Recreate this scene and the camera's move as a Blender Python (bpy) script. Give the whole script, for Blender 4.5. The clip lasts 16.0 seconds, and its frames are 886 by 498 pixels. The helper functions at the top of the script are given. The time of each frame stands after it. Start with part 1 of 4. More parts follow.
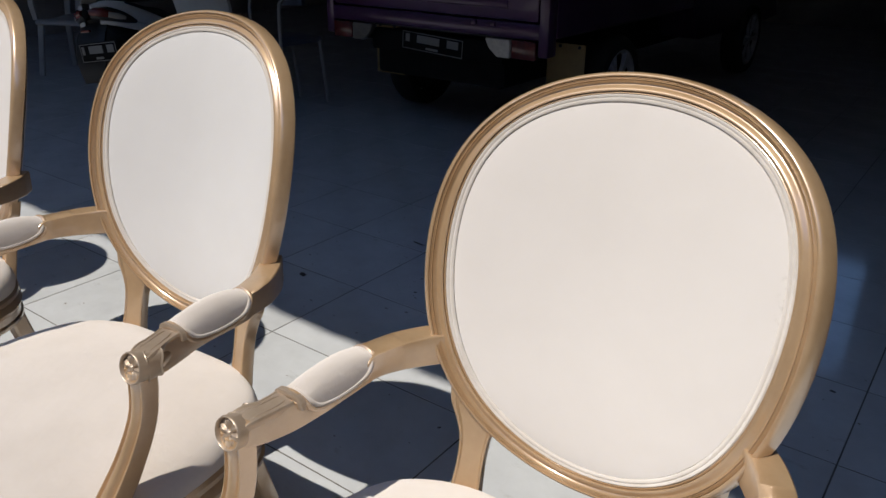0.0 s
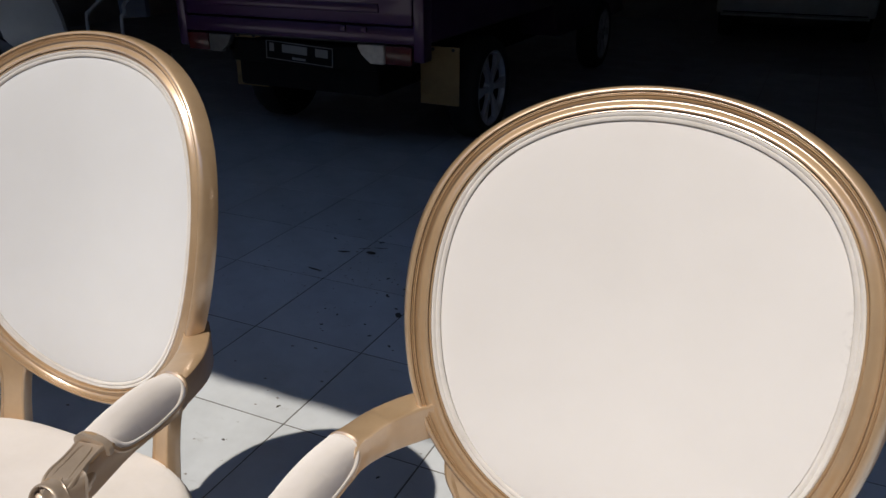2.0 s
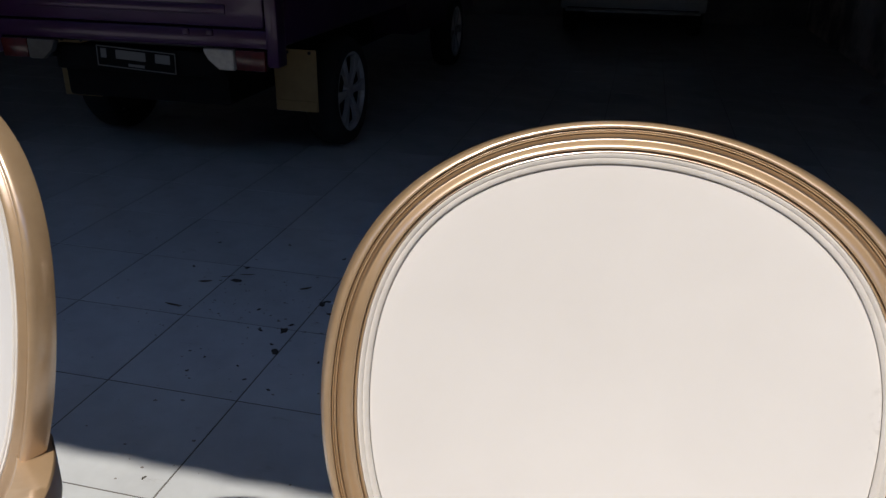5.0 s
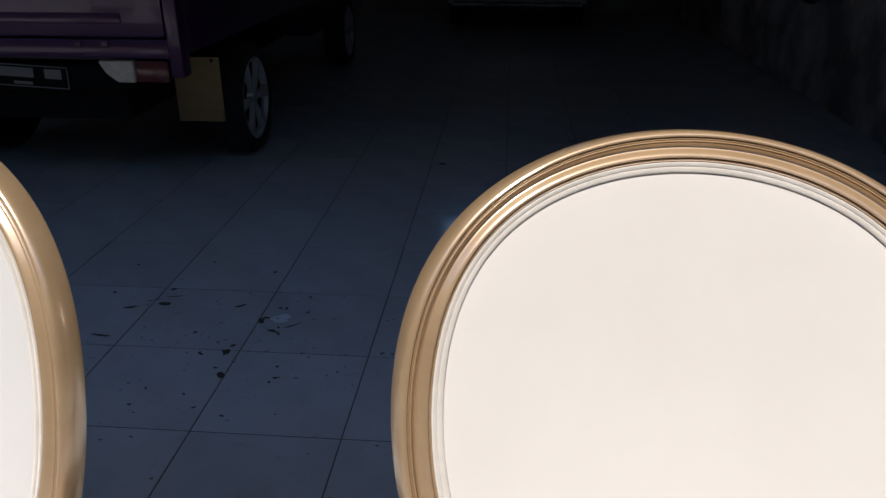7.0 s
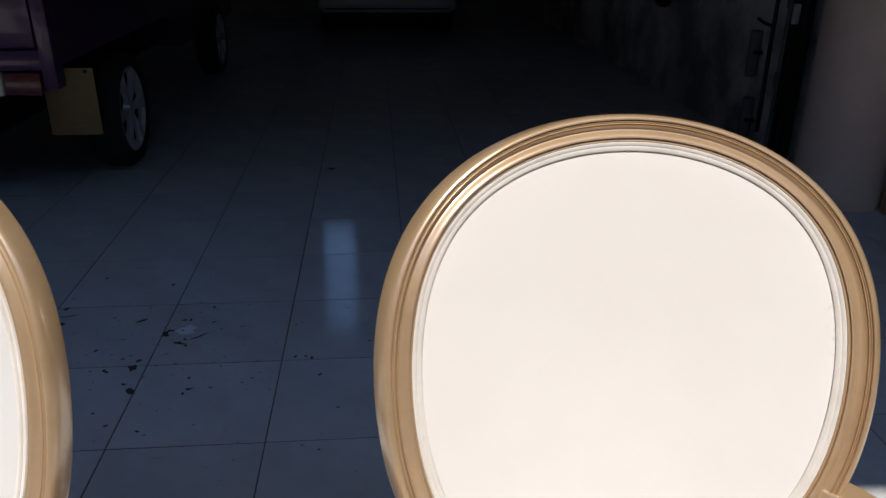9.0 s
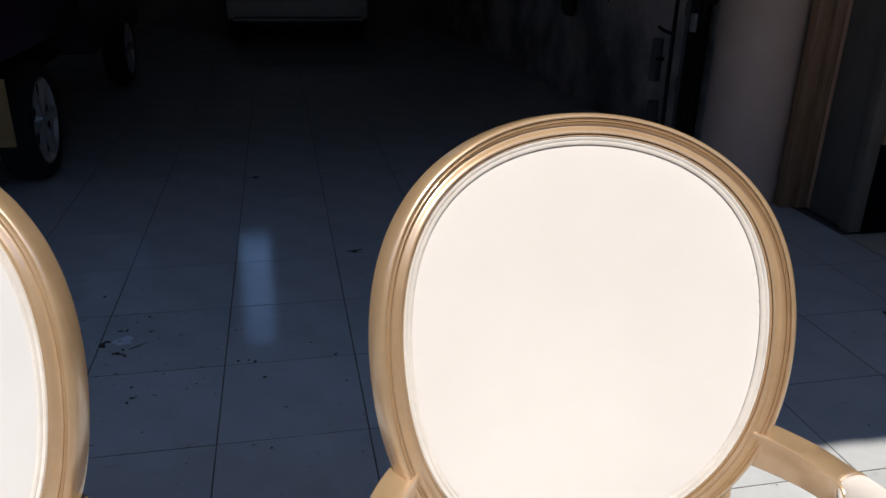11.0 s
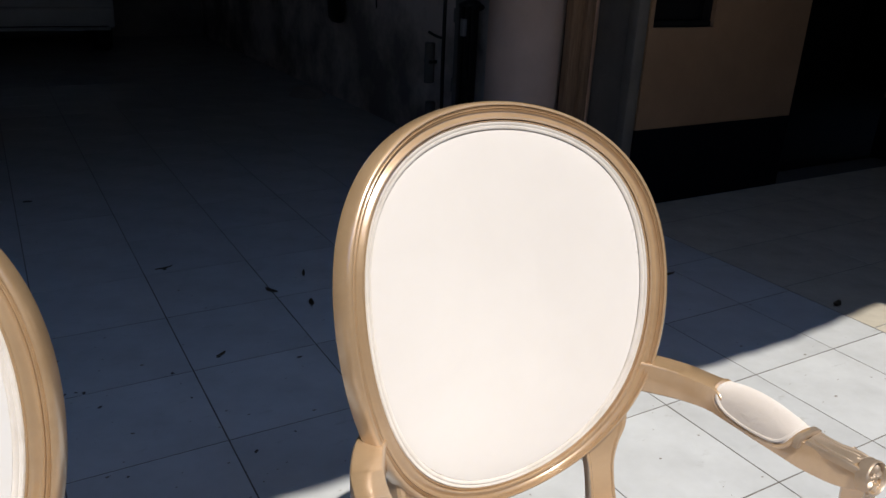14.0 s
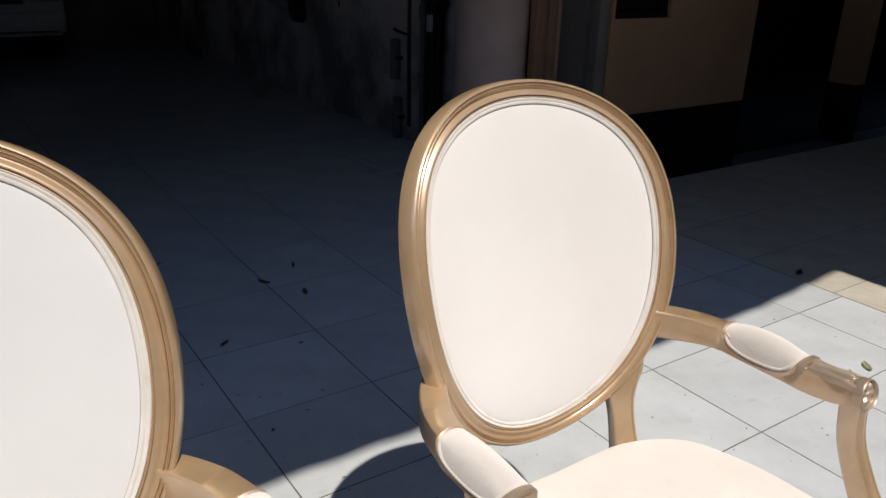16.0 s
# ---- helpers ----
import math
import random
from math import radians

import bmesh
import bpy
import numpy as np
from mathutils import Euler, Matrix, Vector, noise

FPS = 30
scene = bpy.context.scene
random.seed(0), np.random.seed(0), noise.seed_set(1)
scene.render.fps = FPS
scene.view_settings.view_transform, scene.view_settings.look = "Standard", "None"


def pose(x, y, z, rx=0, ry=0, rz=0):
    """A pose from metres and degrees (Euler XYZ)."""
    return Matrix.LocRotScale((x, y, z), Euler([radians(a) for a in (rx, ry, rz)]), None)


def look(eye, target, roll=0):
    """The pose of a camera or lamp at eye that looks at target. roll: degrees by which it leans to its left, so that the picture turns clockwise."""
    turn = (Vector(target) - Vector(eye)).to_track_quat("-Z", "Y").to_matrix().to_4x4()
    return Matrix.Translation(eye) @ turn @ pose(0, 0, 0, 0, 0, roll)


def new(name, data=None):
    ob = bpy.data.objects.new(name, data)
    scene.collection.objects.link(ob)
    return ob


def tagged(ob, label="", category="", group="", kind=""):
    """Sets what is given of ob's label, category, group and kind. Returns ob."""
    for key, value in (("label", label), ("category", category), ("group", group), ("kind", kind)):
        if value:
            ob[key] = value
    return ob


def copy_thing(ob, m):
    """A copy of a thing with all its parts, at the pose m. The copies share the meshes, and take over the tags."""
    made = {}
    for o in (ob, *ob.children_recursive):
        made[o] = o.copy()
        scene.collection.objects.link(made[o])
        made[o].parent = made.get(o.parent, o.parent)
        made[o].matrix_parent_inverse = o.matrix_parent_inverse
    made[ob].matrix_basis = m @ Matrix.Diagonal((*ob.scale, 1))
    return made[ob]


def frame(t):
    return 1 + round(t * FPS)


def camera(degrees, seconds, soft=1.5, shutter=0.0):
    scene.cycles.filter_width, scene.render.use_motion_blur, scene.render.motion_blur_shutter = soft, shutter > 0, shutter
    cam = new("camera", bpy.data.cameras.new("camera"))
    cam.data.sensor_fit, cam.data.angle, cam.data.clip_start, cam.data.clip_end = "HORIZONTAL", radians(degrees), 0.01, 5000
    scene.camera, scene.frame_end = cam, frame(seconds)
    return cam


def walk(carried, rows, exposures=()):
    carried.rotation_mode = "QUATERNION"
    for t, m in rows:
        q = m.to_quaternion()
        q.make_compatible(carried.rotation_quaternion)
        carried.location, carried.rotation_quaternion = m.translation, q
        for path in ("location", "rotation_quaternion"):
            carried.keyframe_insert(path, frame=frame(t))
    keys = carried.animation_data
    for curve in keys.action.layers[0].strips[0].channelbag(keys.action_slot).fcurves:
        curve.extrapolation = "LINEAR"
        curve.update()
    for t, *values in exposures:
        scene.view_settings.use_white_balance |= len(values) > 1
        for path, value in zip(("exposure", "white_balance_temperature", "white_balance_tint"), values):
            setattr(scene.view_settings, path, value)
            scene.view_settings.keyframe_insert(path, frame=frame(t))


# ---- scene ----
cam = camera(59.8, 16.0)
SKY, SUN = 0.210, 3.95
EXPOSURES = [(0, -0.10), (1.5, -0.15), (4, -0.21), (6.5, -0.06), (8, -0.01), (11.5, 0.10), (12.5, 0.10), (14, 0.07), (16, 0.0)]
PATH = [
    (0, (1.3235, -1.8205, 1.2356), (0.2358, -0.3430, 0.4395), 0.70),
    (0.5, (1.2644, -1.8004, 1.2342), (0.1998, -0.3057, 0.4389), 0.89),
    (1, (1.1884, -1.7809, 1.2316), (0.2231, -0.2170, 0.4427), 0.37),
    (1.5, (1.1358, -1.7636, 1.2286), (0.2808, -0.1354, 0.4428), -0.16),
    (2, (1.0964, -1.7473, 1.2249), (0.3165, -0.0830, 0.4362), -0.01),
    (2.5, (1.0751, -1.7239, 1.2231), (0.3228, -0.0478, 0.4327), -0.06),
    (3, (1.0546, -1.6858, 1.2185), (0.3312, 0.0027, 0.4275), -0.21),
    (3.5, (1.0423, -1.6394, 1.2186), (0.3752, 0.0707, 0.4247), 0.04),
    (4, (1.0259, -1.6031, 1.2178), (0.4175, 0.1286, 0.4234), 0.58),
    (6.5, (0.8246, -1.5712, 1.2369), (0.6370, 0.2506, 0.4331), 0.01),
    (7, (0.7961, -1.5831, 1.2387), (0.6410, 0.2414, 0.4343), -0.03),
    (7.5, (0.7715, -1.5921, 1.2375), (0.6771, 0.2396, 0.4344), 0.67),
    (8, (0.7551, -1.5980, 1.2340), (0.7326, 0.2346, 0.4334), 1.17),
    (8.5, (0.7358, -1.6276, 1.2324), (0.8091, 0.2076, 0.4407), 1.51),
    (9, (0.7086, -1.6583, 1.2428), (0.8704, 0.1722, 0.4538), 0.49),
    (11.5, (0.5742, -1.7484, 1.2566), (1.0539, 0.0399, 0.5006), 1.98),
    (12, (0.5118, -1.7445, 1.2510), (1.1151, 0.0101, 0.5045), 2.45),
    (12.5, (0.4608, -1.7409, 1.2529), (1.1833, -0.0300, 0.5108), 2.44),
    (13, (0.4255, -1.7419, 1.2512), (1.2637, -0.0827, 0.5132), 2.72),
    (13.5, (0.4061, -1.7456, 1.2509), (1.3160, -0.1220, 0.5190), 2.79),
    (14, (0.3912, -1.7560, 1.2497), (1.3437, -0.1566, 0.5182), 2.57),
    (14.5, (0.3727, -1.7669, 1.2461), (1.3593, -0.1874, 0.5167), 2.45),
    (15, (0.3319, -1.7801, 1.2388), (1.3491, -0.2192, 0.5115), 2.22),
    (15.5, (0.2772, -1.7874, 1.2393), (1.3133, -0.2394, 0.5111), 1.90),
    (16, (0.2158, -1.7964, 1.2398), (1.2701, -0.2614, 0.5100), 1.68),
]
walk(cam, [(t, look(eye, target, roll)) for t, eye, target, roll in PATH], EXPOSURES)

# ---- daylight ----
SUN_WAY = Vector((0.10, 0.52, -1.0)).normalized()
world = bpy.data.worlds.new("world")
scene.world = world
world.use_nodes = True
wn = world.node_tree.nodes
sky = wn.new("ShaderNodeTexSky")
sky.sky_type = "NISHITA"
sky.sun_disc = False
sky.ozone_density = 7.0
sky.dust_density = 0.3
sky.sun_elevation = math.asin(-SUN_WAY.z)
sky.sun_rotation = math.atan2(-SUN_WAY.x, -SUN_WAY.y)
wn["Background"].inputs["Strength"].default_value = SKY
world.node_tree.links.new(sky.outputs["Color"], wn["Background"].inputs["Color"])
sun = new("sun", bpy.data.lights.new("sun", "SUN"))
sun.data.energy, sun.data.angle, sun.data.color = SUN, radians(0.55), (1.0, 0.945, 0.865)
sun.matrix_world = look((0, 0, 12), Vector((0, 0, 12)) + SUN_WAY)


# ---- materials ----
def mat(name, color, rough=0.5, metal=0.0, second=None, scale=8.0, detail=6.0, bump=0.0, bump_scale=60.0,
        rough_var=0.0, coat=0.0, jitter=0.0, spec=0.5, stretch=(1, 1, 1), lo=0.35, hi=0.7):
    m = bpy.data.materials.new(name)
    m.use_nodes = True
    nt = m.node_tree
    n, link = nt.nodes, nt.links.new
    b = n["Principled BSDF"]
    b.inputs["Roughness"].default_value = rough
    b.inputs["Metallic"].default_value = metal
    b.inputs["Coat Weight"].default_value = coat
    b.inputs["Coat Roughness"].default_value = 0.19 if coat > 0.8 else 0.08
    b.inputs["Specular IOR Level"].default_value = spec
    b.inputs["Base Color"].default_value = (*color, 1)
    tex = n.new("ShaderNodeTexCoord")
    mp = n.new("ShaderNodeMapping")
    mp.inputs["Scale"].default_value = stretch
    link(tex.outputs["Object"], mp.inputs["Vector"])
    if second or rough_var:
        noi = n.new("ShaderNodeTexNoise")
        noi.inputs["Scale"].default_value, noi.inputs["Detail"].default_value = scale, detail
        noi.inputs["Roughness"].default_value = 0.62
        link(mp.outputs["Vector"], noi.inputs["Vector"])
        ramp = n.new("ShaderNodeMapRange")
        ramp.inputs["From Min"].default_value, ramp.inputs["From Max"].default_value = lo, hi
        link(noi.outputs["Fac"], ramp.inputs["Value"])
        if second:
            mix = n.new("ShaderNodeMix")
            mix.data_type = "RGBA"
            mix.inputs["A"].default_value, mix.inputs["B"].default_value = (*color, 1), (*second, 1)
            link(ramp.outputs["Result"], mix.inputs["Factor"])
            out = mix.outputs["Result"]
            if jitter:
                info = n.new("ShaderNodeObjectInfo")
                vary = n.new("ShaderNodeMapRange")
                vary.inputs["To Min"].default_value, vary.inputs["To Max"].default_value = 1 - jitter, 1 + jitter
                link(info.outputs["Random"], vary.inputs["Value"])
                hsv = n.new("ShaderNodeHueSaturation")
                link(vary.outputs["Result"], hsv.inputs["Value"])
                link(out, hsv.inputs["Color"])
                out = hsv.outputs["Color"]
            link(out, b.inputs["Base Color"])
        if rough_var:
            rr = n.new("ShaderNodeMapRange")
            rr.inputs["To Min"].default_value, rr.inputs["To Max"].default_value = rough - rough_var, rough + rough_var
            link(noi.outputs["Fac"], rr.inputs["Value"])
            link(rr.outputs["Result"], b.inputs["Roughness"])
    if bump:
        bn = n.new("ShaderNodeTexNoise")
        bn.inputs["Scale"].default_value, bn.inputs["Detail"].default_value = bump_scale, 4.0
        link(mp.outputs["Vector"], bn.inputs["Vector"])
        bu = n.new("ShaderNodeBump")
        bu.inputs["Strength"].default_value, bu.inputs["Distance"].default_value = bump, 0.002
        link(bn.outputs["Fac"], bu.inputs["Height"])
        link(bu.outputs["Normal"], b.inputs["Normal"])
    return m


GOLD = mat("champagne_gold_paint", (0.62, 0.420, 0.238), 0.38, 0.32, (0.52, 0.342, 0.185), 14, bump=0.06, bump_scale=220, rough_var=0.05, coat=1.0, spec=0.4)
GOLD.node_tree.nodes["Principled BSDF"].inputs["Coat IOR"].default_value = 2.3
CARVED = mat("antique_gold_patina", (0.53, 0.42, 0.315), 0.42, 0.55, (0.45, 0.345, 0.25), 24, bump=0.10, bump_scale=260, rough_var=0.08, coat=0.25, spec=0.4)
FABRIC = mat("ivory_fabric", (0.85, 0.805, 0.757), 0.85, 0, (0.815, 0.768, 0.718), 4, bump=0.10, bump_scale=1500, spec=0.25)
COOLCLOTH = mat("pale_grey_ivory_fabric", (0.81, 0.788, 0.762), 0.85, 0, (0.775, 0.751, 0.723), 4, bump=0.10, bump_scale=1500, spec=0.25)
# the same ivory cloth, toned darker to imitate shading on pads and seats
DIMCLOTH = mat("dimmed_ivory_cloth", (0.735, 0.672, 0.608), 0.85, 0, (0.685, 0.622, 0.558), 9, bump=0.12, bump_scale=1300, spec=0.25)
WELT = mat("ivory_welt", (0.79, 0.735, 0.67), 0.8, 0, (0.71, 0.655, 0.59), 30, bump=0.3, bump_scale=700, spec=0.25)
DUST = mat("dusty_underside", (0.10, 0.085, 0.07), 0.9, 0, (0.06, 0.05, 0.04), 12)
TILE = mat("white_floor_tile", (0.642, 0.657, 0.665), 0.09, 0, (0.53, 0.54, 0.545), 4.5, rough_var=0.05, jitter=0.035, bump=0.04, bump_scale=40)
GROUT = mat("grey_grout", (0.10, 0.092, 0.082), 0.95, 0, (0.19, 0.175, 0.155), 9)
PALEGROUT = mat("pale_grout", (0.26, 0.255, 0.25), 0.9, 0, (0.18, 0.175, 0.17), 7)
SLAB = mat("cream_paving", (0.56, 0.51, 0.42), 0.8, 0, (0.43, 0.385, 0.31), 6, rough_var=0.1, jitter=0.05, bump=0.2, bump_scale=90)
STREET = mat("grey_street", (0.115, 0.112, 0.107), 0.9, 0, (0.08, 0.078, 0.075), 2.0, bump=0.3, bump_scale=70)
DIRT = mat("dark_dirt", (0.055, 0.045, 0.036), 0.9, 0, (0.09, 0.075, 0.055), 60)
GRIT = mat("brown_grit", (0.28, 0.255, 0.225), 0.9, 0, (0.17, 0.15, 0.13), 60)
LEAF = mat("dry_leaf", (0.11, 0.075, 0.035), 0.75, 0, (0.05, 0.035, 0.02), 40)
LEAF_GREEN = mat("olive_leaf", (0.56, 0.54, 0.36), 0.7, 0, (0.40, 0.39, 0.22), 40)
BEIGE = mat("beige_wall_paint", (0.36, 0.215, 0.12), 0.8, 0, (0.27, 0.16, 0.09), 2.5, bump=0.1, bump_scale=50)
NAVY = mat("navy_wall_paint", (0.0045, 0.005, 0.008), 0.85, 0, (0.007, 0.0075, 0.011), 3, spec=0.08)
GREYWALL = mat("stained_grey_plaster", (0.42, 0.38, 0.35), 0.85, 0, (0.22, 0.20, 0.185), 1.6, bump=0.2, bump_scale=30)
COLUMN = mat("column_plaster", (0.80, 0.585, 0.47), 0.7, 0, (0.68, 0.49, 0.39), 3.0, bump=0.1, bump_scale=50)
TIMBER = mat("brown_timber", (0.42, 0.255, 0.15), 0.55, 0, (0.22, 0.13, 0.075), 9, stretch=(8, 8, 0.6), bump=0.15, bump_scale=80)
PALETIMBER = mat("pale_timber", (0.84, 0.56, 0.37), 0.55, 0, (0.68, 0.42, 0.26), 9, stretch=(8, 8, 0.6), bump=0.15, bump_scale=80)
GREYPOST = mat("grey_painted_post", (0.21, 0.19, 0.165), 0.7, 0, (0.15, 0.135, 0.115), 4, spec=0.3)
BLACK = mat("black_plastic", (0.008, 0.008, 0.0085), 0.45, 0, (0.013, 0.013, 0.013), 12)
# unseen canopy, tinted blue so that its bounce cools the shaded floor
CEIL = mat("blue_canopy", (0.19, 0.27, 0.43), 0.6, 0, (0.15, 0.21, 0.35), 2)
# dark tone for unseen roof, mouth wall and awning, to limit bounce light
DARKSHELL = mat("dark_shell", (0.23, 0.21, 0.19), 0.9, 0, (0.15, 0.137, 0.125), 2)
PURPLE = mat("purple_car_paint", (0.075, 0.020, 0.082), 0.3, 0.2, (0.060, 0.017, 0.068), 3, coat=0.6, rough_var=0.08)
WHITECAR = mat("white_car_paint", (0.76, 0.76, 0.72), 0.3, 0, (0.64, 0.64, 0.60), 3, coat=0.5)
CHROME = mat("polished_metal", (0.84, 0.86, 0.89), 0.25, 0.35, (0.70, 0.72, 0.75), 20, coat=0.5)
RUBBER = mat("tyre_rubber", (0.015, 0.015, 0.015), 0.8, 0, (0.024, 0.023, 0.022), 18)
REDLENS = mat("red_lens", (0.14, 0.016, 0.014), 0.22, 0, (0.09, 0.012, 0.010), 30, coat=0.5)
DIMLENS = mat("dim_lens", (0.13, 0.115, 0.10), 0.35, 0, (0.09, 0.08, 0.07), 40)
CLEARLENS = mat("clear_lens", (0.46, 0.41, 0.34), 0.2, 0, (0.34, 0.31, 0.27), 40, coat=0.5)
TAN = mat("tan_flap_board", (0.42, 0.30, 0.135), 0.7, 0, (0.33, 0.23, 0.10), 7, bump=0.1, bump_scale=60)
DARKGLASS = mat("dark_glass", (0.008, 0.009, 0.011), 0.12, 0, None, spec=0.3)
# black of real parts; also painted shade in the room behind the doorways
MATTBLACK = mat("matt_black_and_room_shade", (0.010, 0.009, 0.009), 0.9, 0, (0.014, 0.013, 0.012), 9, spec=0.15)
STAINED = mat("damp_stained_plaster", (0.78, 0.70, 0.66), 0.85, 0, (0.30, 0.27, 0.255), 1.9, detail=9, bump=0.25, bump_scale=30, lo=0.40, hi=0.62)
PIPE = mat("grimy_pipe", (0.20, 0.195, 0.19), 0.6, 0, (0.13, 0.125, 0.12), 8)
WHITEPLASTIC = mat("white_plastic", (0.40, 0.395, 0.385), 0.45, 0, (0.30, 0.295, 0.285), 6)
BLUEGREY = mat("blue_grey_vinyl", (0.10, 0.115, 0.15), 0.5, 0, (0.08, 0.09, 0.12), 8)
BARWHITE = mat("plate_white", (0.19, 0.19, 0.186), 0.5)



for m in (FABRIC, COOLCLOTH, DIMCLOTH, WELT):
    m.node_tree.nodes["Principled BSDF"].inputs["Diffuse Roughness"].default_value = 1.0


def crease(m, scale, strength, depth):
    """Soft, wide dents under the fine weave of a cloth."""
    n, link = m.node_tree.nodes, m.node_tree.links.new
    fine = n["Bump"]
    tex = n.new("ShaderNodeTexCoord")
    noi = n.new("ShaderNodeTexNoise")
    noi.inputs["Scale"].default_value, noi.inputs["Detail"].default_value = scale, 2.5
    noi.inputs["Distortion"].default_value = 0.6
    link(tex.outputs["Object"], noi.inputs["Vector"])
    wide = n.new("ShaderNodeBump")
    wide.inputs["Strength"].default_value, wide.inputs["Distance"].default_value = strength, depth
    link(noi.outputs["Fac"], wide.inputs["Height"])
    link(wide.outputs["Normal"], fine.inputs["Normal"])


crease(FABRIC, 8, 0.22, 0.010)
crease(COOLCLOTH, 8, 0.22, 0.010)
crease(DIMCLOTH, 45, 0.45, 0.003)
crease(WELT, 60, 0.5, 0.002)
crease(GOLD, 28, 0.22, 0.002)


def scuff(m, name, centre, size, color):
    """A copy of a cloth with a soiled, speckled patch of its own shape round one spot."""
    m = m.copy()
    m.name = name
    nt = m.node_tree
    n, link = nt.nodes, nt.links.new
    base = n["Principled BSDF"].inputs["Base Color"]
    old = base.links[0].from_socket
    tex = n.new("ShaderNodeTexCoord")
    mp = n.new("ShaderNodeMapping")
    mp.inputs["Scale"].default_value = [1 / v for v in size]
    mp.inputs["Location"].default_value = [-c / v for c, v in zip(centre, size)]
    link(tex.outputs["Object"], mp.inputs["Vector"])
    far = n.new("ShaderNodeVectorMath")
    far.operation = "LENGTH"
    link(mp.outputs["Vector"], far.inputs[0])
    fade = n.new("ShaderNodeMapRange")
    fade.inputs["From Min"].default_value, fade.inputs["From Max"].default_value = 1.0, 0.2
    link(far.outputs["Value"], fade.inputs["Value"])
    noi = n.new("ShaderNodeTexNoise")
    noi.inputs["Scale"].default_value, noi.inputs["Detail"].default_value = 130, 6
    link(tex.outputs["Object"], noi.inputs["Vector"])
    cutoff = n.new("ShaderNodeMapRange")
    cutoff.inputs["From Min"].default_value, cutoff.inputs["From Max"].default_value = 0.47, 0.66
    link(noi.outputs["Fac"], cutoff.inputs["Value"])
    mul = n.new("ShaderNodeMath")
    mul.operation = "MULTIPLY"
    link(fade.outputs["Result"], mul.inputs[0])
    link(cutoff.outputs["Result"], mul.inputs[1])
    mix = n.new("ShaderNodeMix")
    mix.data_type = "RGBA"
    mix.inputs["B"].default_value = (*color, 1)
    link(mul.outputs["Value"], mix.inputs["Factor"])
    link(old, mix.inputs["A"])
    link(mix.outputs["Result"], base)
    return m


def smear(m, color, amount):
    """Thin dragged smears and faint spots of dirt over a hard surface."""
    nt = m.node_tree
    n, link = nt.nodes, nt.links.new
    base = n["Principled BSDF"].inputs["Base Color"]
    old = base.links[0].from_socket
    geo = n.new("ShaderNodeNewGeometry")
    mp = n.new("ShaderNodeMapping")
    mp.inputs["Scale"].default_value = (5.0, 13.0, 1.0)
    mp.inputs["Rotation"].default_value = (0, 0, 0.5)
    link(geo.outputs["Position"], mp.inputs["Vector"])
    noi = n.new("ShaderNodeTexNoise")
    noi.inputs["Scale"].default_value, noi.inputs["Detail"].default_value, noi.inputs["Roughness"].default_value = 1.6, 9.0, 0.72
    link(mp.outputs["Vector"], noi.inputs["Vector"])
    cut = n.new("ShaderNodeMapRange")
    cut.inputs["From Min"].default_value, cut.inputs["From Max"].default_value = 0.60, 0.74
    cut.inputs["To Max"].default_value = amount
    link(noi.outputs["Fac"], cut.inputs["Value"])
    mix = n.new("ShaderNodeMix")
    mix.data_type = "RGBA"
    mix.inputs["B"].default_value = (*color, 1)
    link(cut.outputs["Result"], mix.inputs["Factor"])
    link(old, mix.inputs["A"])
    link(mix.outputs["Result"], base)


smear(TILE, (0.33, 0.31, 0.28), 0.55)
SCUFFED = scuff(FABRIC, "scuffed_ivory_fabric", (0.222, -0.055, 0.872), (0.018, 0.08, 0.070), (0.54, 0.50, 0.45))


# ---- building blocks ----
def finish(name, bm, material, smooth=35):
    bmesh.ops.recalc_face_normals(bm, faces=bm.faces)
    me = bpy.data.meshes.new(name)
    bm.to_mesh(me)
    bm.free()
    me.materials.append(material)
    if smooth:
        me.shade_smooth()
        me.set_sharp_from_angle(angle=radians(smooth))
    return me


def part(name, bm, material, parent, label="", smooth=35):
    ob = new(name, finish(name, bm, material, smooth))
    ob.parent = parent
    if label:
        ob["label"] = label
    return ob


def thing(name, label, category, m=None, group=""):
    ob = new(name)
    ob.empty_display_size = 0.05
    tagged(ob, label, category, group)
    if m is not None:
        ob.matrix_basis = m
    return ob


def solid(name, bm, material, label, category, group="", kind="", smooth=35, m=None):
    ob = tagged(new(name, finish(name, bm, material, smooth)), label, category, group, kind)
    if m is not None:
        ob.matrix_basis = m
    return ob


def box(x0, x1, y0, y1, z0, z1, bevel=0.0, bm=None, seg=2):
    own = bm is None
    b = bmesh.new() if (own or bevel) else bm
    vs = [b.verts.new((x, y, z)) for x in (x0, x1) for y in (y0, y1) for z in (z0, z1)]
    for f in ((0, 1, 3, 2), (4, 6, 7, 5), (0, 4, 5, 1), (2, 3, 7, 6), (0, 2, 6, 4), (1, 5, 7, 3)):
        b.faces.new([vs[i] for i in f])
    if bevel:
        bmesh.ops.bevel(b, geom=b.edges[:], offset=bevel, segments=seg, affect="EDGES", profile=0.5)
        if not own:
            tmp = bpy.data.meshes.new("tmp")
            b.to_mesh(tmp)
            b.free()
            bm.from_mesh(tmp)
            bpy.data.meshes.remove(tmp)
            return bm
    return b


